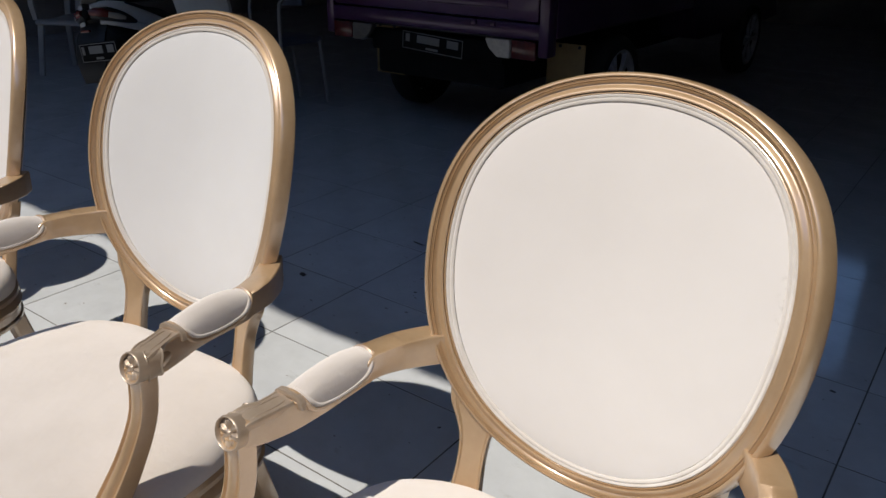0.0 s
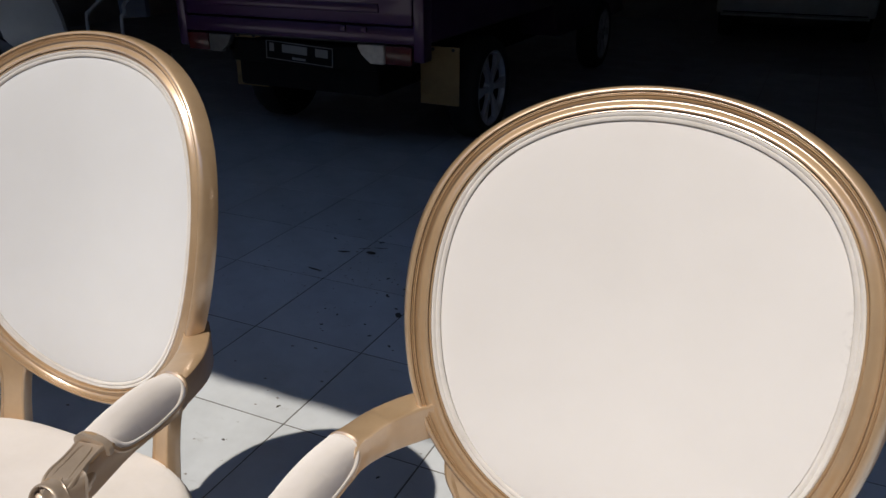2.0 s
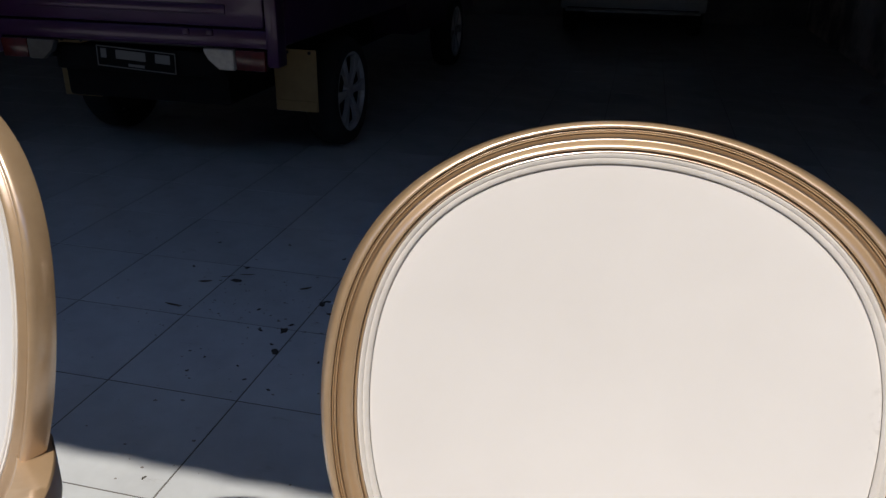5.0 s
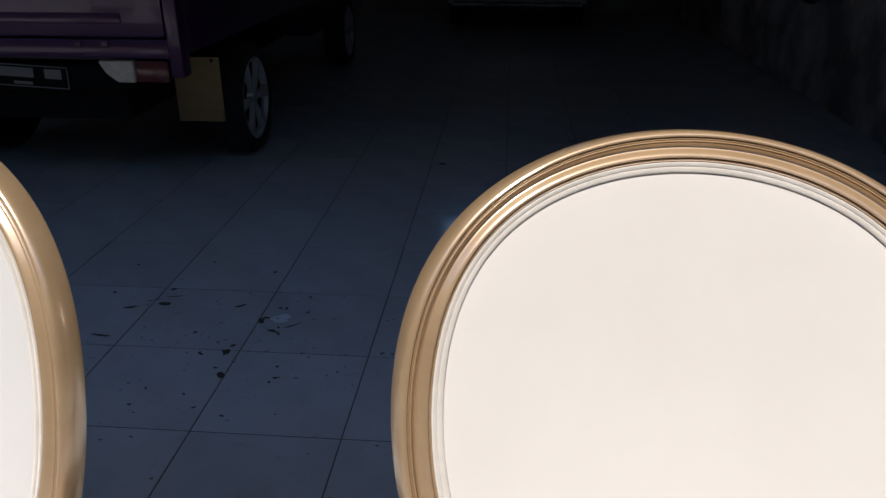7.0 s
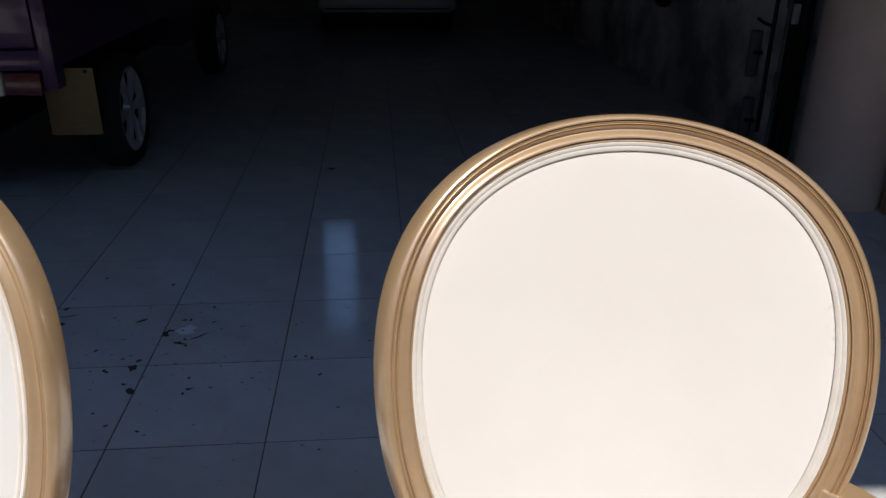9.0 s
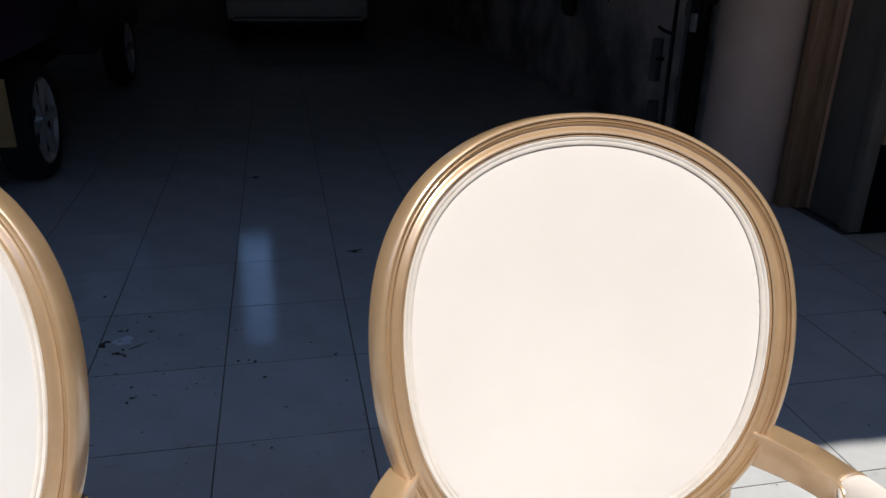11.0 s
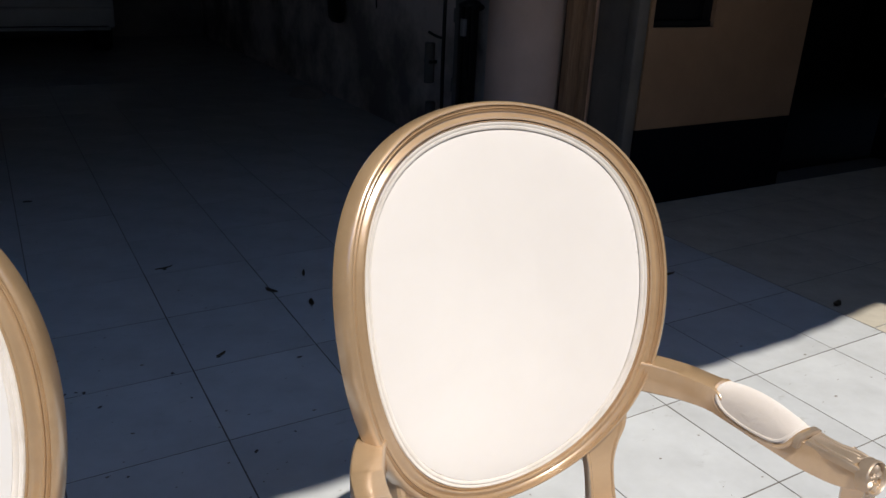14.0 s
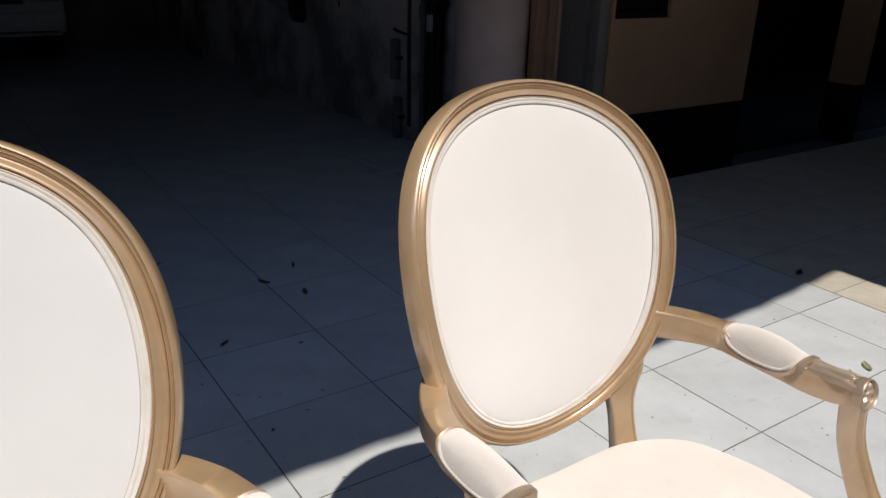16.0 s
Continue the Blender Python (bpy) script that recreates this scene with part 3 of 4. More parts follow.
# ---- ground and building shell ----
bm = bmesh.new()
for q in ((-300, -300, 300, -2.6), (-300, -2.6, -7.2, 9.2), (3.094, -2.6, 300, 300), (-300, 9.2, 3.094, 300)):
    vs = [bm.verts.new((x, y, -0.012)) for x, y in ((q[0], q[1]), (q[2], q[1]), (q[2], q[3]), (q[0], q[3]))]
    bm.faces.new(vs)
vs = [bm.verts.new((x, y, -0.014)) for x, y in ((-7.3, -2.7), (3.2, -2.7), (3.2, 9.3), (-7.3, 9.3))]
bm.faces.new(vs)
solid("ground", bm, STREET, "grey weathered street ground", "ground", kind="structure", smooth=0)
bed = solid("floor", box(-7.2, 3.092, -2.6, 1.2, -0.010, -0.0013), GROUT, "floor of glossy white tiles with dark grout and scattered dirt", "floor", kind="structure", smooth=0)

# paler joints further in, imitating lines that get lost in the dark
part("dusty_bed", box(-7.2, 3.092, 1.2, 9.2, -0.010, -0.0013), PALEGROUT, bed, smooth=0)

ROOF, EAVE = 5.6, 4.0
EDGE = -0.295 - 0.52 * EAVE


def roof_sheets(y0, y1):
    """Corrugated sheets between two lines of the sloping roof."""
    bm = bmesh.new()
    k = (ROOF - EAVE) / (9.3 - EDGE)
    z0, z1 = EAVE + k * (y0 - EDGE), EAVE + k * (y1 - EDGE)
    rows = []
    for i in range(337):
        x = -7.8 + 0.05 * i
        wave = 0.007 * math.sin(2 * math.pi * x / 0.20) + 0.006 * math.sin(x * 2.3)
        skew = 0.08 * max(0.0, x - 2.3) if y0 == EDGE else 0.0
        rows.append([bm.verts.new(p) for p in ((x, y0 + skew, z0 + wave), (x, y1, z1 + wave), (x, y1, z1 + 0.03 + wave), (x, y0 + skew, z0 + 0.03 + wave))])
    for a, b in zip(rows, rows[1:]):
        for n in range(4):
            bm.faces.new((a[n], a[(n + 1) % 4], b[(n + 1) % 4], b[n]))
    bm.faces.new(rows[0])
    bm.faces.new(rows[-1])
    return bm


solid("ceiling_canopy", roof_sheets(EDGE, 1.0), CEIL, "unseen corrugated canopy sheets, tinted blue to colour their bounce light", "ceiling", kind="structure", smooth=60)
solid("ceiling", roof_sheets(1.0, 9.3), DARKSHELL, "unseen roof sheets over the garage, darkened to hold back bounce light", "ceiling", kind="structure", smooth=60)
bm = box(-7.2, -0.13, 9.1, 9.3, 0, ROOF)
box(0.32, 3.4, 9.1, 9.3, 0, ROOF, bm=bm)
box(-0.13, 0.32, 9.1, 9.3, 0, 3.0, bm=bm)
box(-0.13, 0.32, 9.1, 9.3, 4.85, ROOF, bm=bm)
solid("wall_north", bm, GREYWALL, "dark grey plaster back wall with a high slot", "wall", kind="structure", smooth=0)
def gable(x0, x1, y0, y1):
    """A side wall whose top follows the roof."""
    k = (ROOF - EAVE) / (9.3 - EDGE)
    return loft([[(x, y0, 0), (x, y1, 0), (x, y1, EAVE + k * (y1 - EDGE) - 0.03), (x, y0, EAVE + k * (y0 - EDGE) - 0.03)] for x in (x0, x1)])


solid("wall_west", gable(-7.4, -7.2, 0.4, 9.1), GREYWALL, "dark grey plaster side wall", "wall", kind="structure", smooth=0)
solid("wall_east", gable(2.95, 3.12, 1.95, 9.1), STAINED, "stained grey plaster side wall", "wall", kind="structure", smooth=0)

# unseen wall over the garage mouth, up to the canopy; added to darken the depth
solid("wall_lintel", box(-7.2, 3.198, 1.10, 1.30, 2.75, 4.37), DARKSHELL, "unseen dark wall above the garage mouth, added to block skylight", "wall", kind="structure", smooth=0)

# facade beside the garage: navy dado below beige paint, doorway and dark window
def wall_with_opening(xs, zs, y0, y1):
    """One wall from x0 to x3 and z0 to z3 with an opening between the middle lines."""
    bm = bmesh.new()
    v = {(i, j, k): bm.verts.new((xs[i], (y0, y1)[k], zs[j])) for i in range(4) for j in range(4) for k in (0, 1)}
    for i in range(3):
        for j in range(3):
            if (i, j) != (1, 1):
                for k in (0, 1):
                    bm.faces.new([v[i, j, k], v[i + 1, j, k], v[i + 1, j + 1, k], v[i, j + 1, k]])
    rim = [((0, n), (0, n + 1)) for n in range(3)] + [((3, n), (3, n + 1)) for n in range(3)] + [((n, 0), (n + 1, 0)) for n in range(3)] + [((n, 3), (n + 1, 3)) for n in range(3)]
    rim += [((1, 1), (2, 1)), ((1, 2), (2, 2)), ((1, 1), (1, 2)), ((2, 1), (2, 2))]
    for a, b in rim:
        bm.faces.new([v[a + (0,)], v[b + (0,)], v[b + (1,)], v[a + (1,)]])
    return bm


POST_X = 5.66
bm = wall_with_opening((3.20, 3.225, 3.645, 4.40), (0.415, 0.92, 2.0, 4.38), 1.10, 1.30)
solid("wall_over_door", box(4.40, 9.0, 1.10, 1.30, 2.15, 4.38), BEIGE, "beige painted wall above the dark doorways", "wall", kind="structure", smooth=0)
solid("wall_facade_east", box(POST_X, POST_X + 0.13, 1.10, 1.30, 0.415, 2.15), BEIGE, "narrow beige painted pier between two dark doorways", "wall", kind="structure", smooth=0)
solid("wall_facade", bm, BEIGE, "beige painted wall above a navy dado", "wall", kind="structure", smooth=0)
bm = box(3.20, 4.40, 1.096, 1.30, 0, 0.415)
solid("dado_east", box(POST_X, POST_X + 0.13, 1.096, 1.30, 0, 0.415), NAVY, "navy painted pier base", "wall", kind="structure", smooth=0)
solid("dado", bm, NAVY, "navy painted wall base", "wall", kind="structure", smooth=0)
# room walls and floor get near-black colour in place of deep shade
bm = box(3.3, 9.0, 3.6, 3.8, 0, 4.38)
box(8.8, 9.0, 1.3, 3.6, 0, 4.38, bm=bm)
solid("wall_inner", bm, MATTBLACK, "room wall seen through the doorway, coloured near-black for its shade", "wall", kind="structure", smooth=0)
solid("floor_room", box(3.2, 8.8, 1.302, 3.6, -0.011, 0.012), MATTBLACK, "room floor, coloured near-black for its lack of light", "floor", kind="structure", smooth=0)
w = thing("window_1", "small dark window in a beige wall", "window")
w["kind"] = "structure"
part("pane", box(3.225, 3.645, 1.16, 1.165, 0.92, 2.0), DARKGLASS, w, smooth=0)
fr = box(3.225, 3.645, 1.12, 1.17, 0.92, 0.95, 0.004)
part("window_sill", fr, MATTBLACK, w)
for x in (3.225, 3.62):
    part("window_frame", box(x, x + 0.025, 1.125, 1.17, 0.95, 2.0, 0.004), MATTBLACK, w)

# out of view; added to keep eastern skylight off the paving
solid("wall_far_east", box(6.7, 6.95, -4.5, 1.094, -0.01, 6.0), BEIGE, "unseen brown wall, added to block the eastern sky", "wall", kind="structure", smooth=0)
# low awning over the paving, unseen; placed by its shadow edge, blocks sky too
AWN = 2.6
solid("ceiling_awning", box(3.33 - 0.10 * AWN, 6.69, -0.36 - 0.52 * AWN - 3.2, 1.094, AWN, AWN + 0.05), DARKSHELL, "unseen low dark awning that shades the paving", "ceiling", kind="structure", smooth=0)
# invented wall outside the view that cuts skylight from the west
solid("wall_far_west", box(-7.65, -7.4, -4.5, 0.39, -0.01, 5.0), STREET, "unseen grey wall, added to block the western sky", "wall", kind="structure", smooth=0)
# made-up wall behind the camera; its height sets how much sky gets in
solid("wall_south", box(-30, 30, -10.4, -10.0, -0.01, 9.0), STREET, "unseen grey wall to the south, added to limit the sky", "wall", kind="structure", smooth=0)

# column, timber post and grey post at the corner of the garage
bm = lathe([(0.215, 0.0), (0.215, 0.10), (0.205, 0.115), (0.205, 4.46)], n=40, at=(2.93, 1.74, 0))
solid("column", bm, COLUMN, "greyish beige plastered round column", "column", kind="structure", smooth=50)
p = thing("timber_post", "brown timber door post beside the column", "post", pose(3.06, 1.47, 0))
part("board", box(-0.035, 0.040, 0, 0.06, 0, 4.3, 0.006), TIMBER, p)
part("board", box(0.042, 0.098, -0.02, 0.05, 0, 4.3, 0.008), TIMBER, p)
part("board", box(0.100, 0.215, -0.03, 0.05, 0, 4.3, 0.008), PALETIMBER, p, "paler brown board")
solid("door_jamb", box(3.150, 3.198, 1.172, 1.42, 0, 4.3, 0.004), GREYPOST, "dark door jamb behind the grey corner post", "door jamb")
solid("corner_post", box(3.125, 3.196, 1.105, 1.17, 0, 4.3, 0.008), GREYPOST, "grey painted corner post", "post")


# ---- vehicles ----
def wheel(parent, x, y, z, radius, width, face, spokes=6):
    """A wheel on the x axis; face 1 or -1 is the outer side."""
    w = new("wheel")
    w.parent = parent
    w.location = (x, y, z)
    h = width / 2
    part("tyre", lathe([(radius * 0.735, -h), (radius * 0.93, -h), (radius, -h * 0.6), (radius, h * 0.6), (radius * 0.93, h), (radius * 0.735, h)], "x", 40, hollow=True), RUBBER, w)
    rim = lathe([(radius * 0.745, h * 0.96 * face), (radius * 0.70, h * 0.99 * face), (radius * 0.66, h * 0.75 * face), (radius * 0.66, h * 0.5 * face), (radius * 0.735, h * 0.5 * face)], "x", 40, hollow=True)
    bmesh.ops.create_cone(rim, cap_ends=True, segments=16, radius1=radius * 0.17, radius2=radius * 0.13, depth=h * 0.4,
                          matrix=Matrix.Translation((h * 0.72 * face, 0, 0)) @ Matrix.Rotation(radians(90 * face), 4, "Y"))
    for k in range(spokes):
        a = 2 * math.pi * k / spokes
        for off in (-0.10, 0.10):
            rows = [(h * 0.72 * face, radius * 0.1 * math.cos(a), radius * 0.1 * math.sin(a), radius * 0.045, radius * 0.05),
                    (h * 0.80 * face, radius * 0.40 * math.cos(a + off * 0.5), radius * 0.40 * math.sin(a + off * 0.5), radius * 0.045, radius * 0.05),
                    (h * 0.78 * face, radius * 0.70 * math.cos(a + off), radius * 0.70 * math.sin(a + off), radius * 0.055, radius * 0.05)]
            sweep(rows, RBOX, side=(1, 0, 0), bm=rim, per=3)
    part("rim", rim, CHROME, w, "polished spoked rim", 30)
    part("barrel", lathe([(radius * 0.65, h * 0.55 * face), (radius * 0.65, -h * 0.7 * face), (radius * 0.05, -h * 0.7 * face), (radius * 0.05, -h * 0.5 * face), (radius * 0.635, -h * 0.5 * face), (radius * 0.635, h * 0.55 * face)], "x", 32, hollow=True), RUBBER, w, "dark inner barrel of the rim")
    return w


def plate(parent, x, y, z, w, h, bars):
    """A dark number plate facing -y with a pale border and plain bars."""
    p = part("number_plate", box(x - w / 2, x + w / 2, y - 0.004, y, z - h / 2, z + h / 2, 0.0015), MATTBLACK, parent, "dark plate with pale bars")
    rim = bmesh.new()
    for a, b, c, d in ((-w / 2 + .004, w / 2 - .004, h / 2 - .008, h / 2 - .004), (-w / 2 + .004, w / 2 - .004, -h / 2 + .004, -h / 2 + .008),
                       (-w / 2 + .004, -w / 2 + .008, -h / 2 + .008, h / 2 - .008), (w / 2 - .008, w / 2 - .004, -h / 2 + .008, h / 2 - .008)):
        box(x + a, x + b, y - 0.006, y - 0.0035, z + c, z + d, bm=rim)
    part("border", rim, BARWHITE, p, smooth=0)
    for a, b, c, d in bars:
        part("bar", box(x + a * w, x + b * w, y - 0.006, y - 0.0035, z + c * h, z + d * h), BARWHITE, p, smooth=0)
    return p


PLATE_BARS = ((-0.44, -0.37, -0.08, 0.34), (-0.25, 0.12, -0.06, 0.34), (0.24, 0.42, -0.06, 0.34), (-0.10, 0.10, -0.36, -0.24))


def pickup_truck():
    t = thing("pickup_truck", "dark purple pickup truck parked in the shaded garage", "pickup truck", pose(-1.36, 1.65, 0))
    # tailgate side of the body, sides of the bed, underbody and cab
    bm = box(-0.70, 0.70, 0.0, 0.05, 0.745, 1.22, 0.012)
    tg = part("tailgate", bm, PURPLE, t, "purple tailgate with pressed panel")
    part("pressing", box(-0.58, 0.52, -0.008, 0.004, 0.80, 0.845, 0.006), PURPLE, tg)
    part("pressing", box(-0.58, 0.52, -0.008, 0.004, 1.02, 1.14, 0.006), PURPLE, tg)
    part("hinge", box(0.30, 0.33, -0.012, 0.004, 0.705, 0.735, 0.004), PURPLE, tg)
    part("hinge", box(0.42, 0.45, -0.012, 0.004, 0.705, 0.735, 0.004), PURPLE, tg)
    part("rear_sill", box(-0.74, 0.74, 0.0, 0.10, 0.655, 0.738, 0.012), PURPLE, t)
    for s in (1, -1):
        x0, x1 = sorted((s * 0.705, s * 0.765))
        part("corner_panel", box(x0, x1, -0.004, 0.09, 0.575, 1.22, 0.012), PURPLE, t)
        a0, a1 = sorted((s * 0.70, s * 0.76))
        part("bed_side", box(a0, a1, 0.10, 2.05, 0.66, 1.22, 0.015), PURPLE, t)
        # lamp: pale lens towards the middle, red lens outside
        lamp = part("tail_lamp", box(min(s * 0.43, s * 0.70), max(s * 0.43, s * 0.70), 0.006, 0.05, 0.562, 0.652, 0.008), BLACK, t)
        edge = [(0.395, 0.650), (0.545, 0.650), (0.550, 0.640), (0.550, 0.560), (0.540, 0.554), (0.470, 0.554), (0.415, 0.598), (0.392, 0.640)]
        mid = (0.475, 0.606)
        lens = [[(s * (mid[0] + (x - mid[0]) * k), y, mid[1] + (z - mid[1]) * k) for x, z in edge] for y, k in ((0.02, 1.0), (-0.006, 1.0), (-0.013, 0.93))]
        # left lens is a darkened copy; the deeper shade is in its colour
        part("reversing_lens", loft(lens), CLEARLENS if s > 0 else DIMLENS, lamp, "pale clear lens" if s > 0 else "pale lens darkened in colour for deeper shade")
        part("brake_lens", box(min(s * 0.553, s * 0.70), max(s * 0.553, s * 0.70), -0.012, 0.02, 0.556, 0.650, 0.010), REDLENS, lamp, "dark red lens")
        flap = part("mud_flap", box(min(s * 0.52, s * 0.755), max(s * 0.52, s * 0.755), 0.44, 0.446, 0.275, 0.59, 0.002), TAN, t, "tan board mud flap")
        part("flap_strip", box(min(s * 0.525, s * 0.75), max(s * 0.525, s * 0.75), 0.434, 0.4405, 0.275, 0.33, 0.002), TAN, flap)
        for k in (0.60, 0.72):
            b = bmesh.new()
            bmesh.ops.create_cone(b, cap_ends=True, segments=10, radius1=0.009, radius2=0.009, depth=0.006, matrix=Matrix.Translation((s * k, 0.436, 0.575)) @ Matrix.Rotation(radians(90), 4, "X"))
            part("bolt", b, BLACK, flap)
        wheel(t, s * 0.70, 0.87, 0.30, 0.30, 0.165, s)
        wheel(t, s * 0.69, 3.52, 0.29, 0.29, 0.165, s)
    part("bed_floor", box(-0.70, 0.70, 0.06, 2.05, 0.64, 0.70), BLACK, t, smooth=0)
    part("chassis", box(-0.45, 0.45, 0.10, 3.9, 0.36, 0.60, 0.02), MATTBLACK, t)
    part("rear_bumper_bar", box(-0.46, 0.46, 0.06, 0.12, 0.50, 0.62, 0.012), MATTBLACK, t)
    prof = [(2.10, 0.62), (2.10, 1.35), (2.20, 1.78), (2.9, 1.80), (3.45, 1.25), (4.00, 1.08), (4.08, 0.75), (4.38, 0.42), (3.9, 0.40), (2.3, 0.42)]
    loops = [[(x, y, z if x in (-0.72, 0.72) else z) for y, z in prof] for x in (-0.74, -0.72, 0.72, 0.74)]
    part("cab", loft(loops), PURPLE, t, "purple cab")
    part("rear_window", box(-0.55, 0.55, 2.085, 2.10, 1.38, 1.70, 0.005), DARKGLASS, t)
    p = plate(t, 0.0, 0.05, 0.568, 0.43, 0.105, PLATE_BARS)
    p.rotation_euler = (0, radians(3), 0)
    p.location = Vector((0, 0.05, 0.568)) - Matrix.Rotation(radians(3), 3, "Y") @ Vector((0, 0.05, 0.568))
    part("plate_bracket", box(-0.20, 0.20, 0.052, 0.07, 0.53, 0.61, 0.004), MATTBLACK, t)
    return t


pickup_truck()


def van():
    v = thing("van", "white van parked deep in the dark garage", "van", pose(0.86, 7.40, 0))
    prof = [(0.02, 0.42), (0.0, 0.62), (0.04, 0.80), (0.30, 1.05), (0.62, 1.72), (0.85, 1.84), (1.65, 1.86), (1.66, 0.36), (0.15, 0.34)]
    loops = []
    for x, k in ((-0.78, 0.97), (-0.75, 1.0), (0.75, 1.0), (0.78, 0.97)):
        loops.append([(x, 0.8 + (y - 0.8) * k, 1.0 + (z - 1.0) * k) for y, z in prof])
    part("body", loft(loops), WHITECAR, v, "white painted body")
    part("windscreen", sweep([(0, 0.30, 1.10, 0.66, 0.006), (0, 0.45, 1.40, 0.64, 0.006), (0, 0.58, 1.66, 0.60, 0.006)], RBOX, per=3), DARKGLASS, v)
    b = part("bumper", box(-0.77, 0.77, -0.06, 0.12, 0.29, 0.50, 0.03, seg=3), WHITECAR, v, "white front bumper")
    part("lip", box(-0.72, 0.72, -0.075, 0.06, 0.268, 0.292, 0.008), WHITECAR, b)
    part("intake", box(-0.70, 0.70, -0.066, -0.05, 0.305, 0.316, 0.003), BLACK, b)
    part("grille", box(-0.40, 0.40, -0.012, 0.02, 0.58, 0.70, 0.01), BLACK, v)
    for s in (1, -1):
        part("headlamp", box(min(s * 0.45, s * 0.74), max(s * 0.45, s * 0.74), -0.02, 0.05, 0.60, 0.76, 0.02), CLEARLENS, v)
        wheel(v, s * 0.68, 0.42, 0.28, 0.28, 0.16, s)
        wheel(v, s * 0.68, 1.30, 0.28, 0.28, 0.16, s)
    return v


van()


def scooter():
    t = thing("motor_scooter", "white and black motor scooter parked in the garage", "scooter", pose(-2.95, 0.69, 0, 0, -8, 20))
    for s in (1, -1):
        rows = [(s * 0.035, -0.02, 0.735, 0.012, 0.012), (s * 0.085, 0.06, 0.715, 0.022, 0.045), (s * 0.130, 0.20, 0.665, 0.028, 0.060),
                (s * 0.150, 0.40, 0.590, 0.026, 0.058), (s * 0.140, 0.62, 0.500, 0.022, 0.050), (s * 0.120, 0.78, 0.400, 0.020, 0.040)]
        side = part("side_panel", sweep(rows, ROUND, per=6), WHITECAR, t, "white side panel")
        part("trim", sweep([(s * 0.150, 0.14, 0.735, 0.004, 0.008), (s * 0.178, 0.32, 0.665, 0.004, 0.011), (s * 0.172, 0.52, 0.580, 0.004, 0.006)], ROUND, per=4), BLACK, side)
        lens = part("tail_lamp", sweep([(s * 0.030, -0.030, 0.705, 0.012, 0.016), (s * 0.075, -0.012, 0.700, 0.016, 0.026), (s * 0.130, 0.055, 0.672, 0.012, 0.022), (s * 0.165, 0.13, 0.640, 0.005, 0.008)], ROUND, per=5),
                    REDLENS, t, "red tail lamp")
        part("indicator", sweep([(s * 0.112, 0.018, 0.682, 0.012, 0.018), (s * 0.142, 0.062, 0.664, 0.012, 0.018), (s * 0.162, 0.10, 0.650, 0.006, 0.010)], ROUND, per=4), CLEARLENS, lens, "clear indicator lens")
        rows = [(s * 0.02, 0.98, 1.02, 0.012, 0.012), (s * 0.20, 0.95, 1.05, 0.012, 0.012), (s * 0.34, 0.86, 1.03, 0.014, 0.014)]
        part("lamp_housing", sweep([(s * 0.02, -0.012, 0.700, 0.02, 0.030), (s * 0.09, 0.03, 0.685, 0.03, 0.042), (s * 0.145, 0.11, 0.650, 0.02, 0.032), (s * 0.165, 0.18, 0.62, 0.01, 0.01)], ROUND, per=4), BLACK, t)
        part("lower_panel", sweep([(s * 0.06, 0.00, 0.645, 0.012, 0.012), (s * 0.115, 0.06, 0.632, 0.016, 0.020), (s * 0.16, 0.22, 0.585, 0.016, 0.026), (s * 0.165, 0.45, 0.52, 0.014, 0.024)], ROUND, per=5), WHITECAR, t)
        part("handlebar", sweep(rows, ROUND, side=(0, 1, 0), per=4), BLACK, t)
    part("seat", sweep([(0, 0.02, 0.765, 0.06, 0.014), (0, 0.18, 0.785, 0.115, 0.035), (0, 0.42, 0.765, 0.125, 0.040), (0, 0.66, 0.740, 0.095, 0.035), (0, 0.72, 0.720, 0.05, 0.014)], ROUND, per=5), BLACK, t, "black seat")
    part("body_core", sweep([(0, 0.02, 0.69, 0.05, 0.03), (0, 0.22, 0.60, 0.10, 0.11), (0, 0.52, 0.50, 0.11, 0.16), (0, 0.74, 0.36, 0.10, 0.12)], RBOX, per=5), BLACK, t)
    part("mudguard", sweep([(0, 0.06, 0.66, 0.085, 0.012), (0, -0.04, 0.56, 0.10, 0.010), (0, -0.085, 0.42, 0.095, 0.008), (0, -0.09, 0.32, 0.075, 0.006)], RBOX, per=5), BLACK, t)
    plate(t, 0.085, -0.102, 0.49, 0.255, 0.108, PLATE_BARS)
    part("reflector", box(-0.03, 0.03, -0.075, -0.055, 0.60, 0.615, 0.004), REDLENS, t)
    wheel(t, 0, 0.26, 0.26, 0.26, 0.11, 1, 5)
    wheel(t, 0, 1.50, 0.26, 0.26, 0.09, 1, 5)
    part("footboard", box(-0.16, 0.16, 0.72, 1.08, 0.28, 0.34, 0.02), BLACK, t)
    part("leg_shield", sweep([(0, 1.06, 0.30, 0.17, 0.02), (0, 1.14, 0.55, 0.21, 0.025), (0, 1.08, 0.85, 0.20, 0.03), (0, 1.00, 1.02, 0.12, 0.05)], RBOX, per=4), WHITECAR, t)
    part("fork", sweep([(0, 1.16, 0.60, 0.03, 0.03), (0, 1.50, 0.26, 0.03, 0.03)], ROUND, per=3), BLACK, t)
    part("stand", sweep([(-0.10, 0.55, 0.34, 0.012, 0.012), (-0.16, 0.60, 0.02, 0.012, 0.012)], ROUND, per=3), BLACK, t)
    return t


scooter()


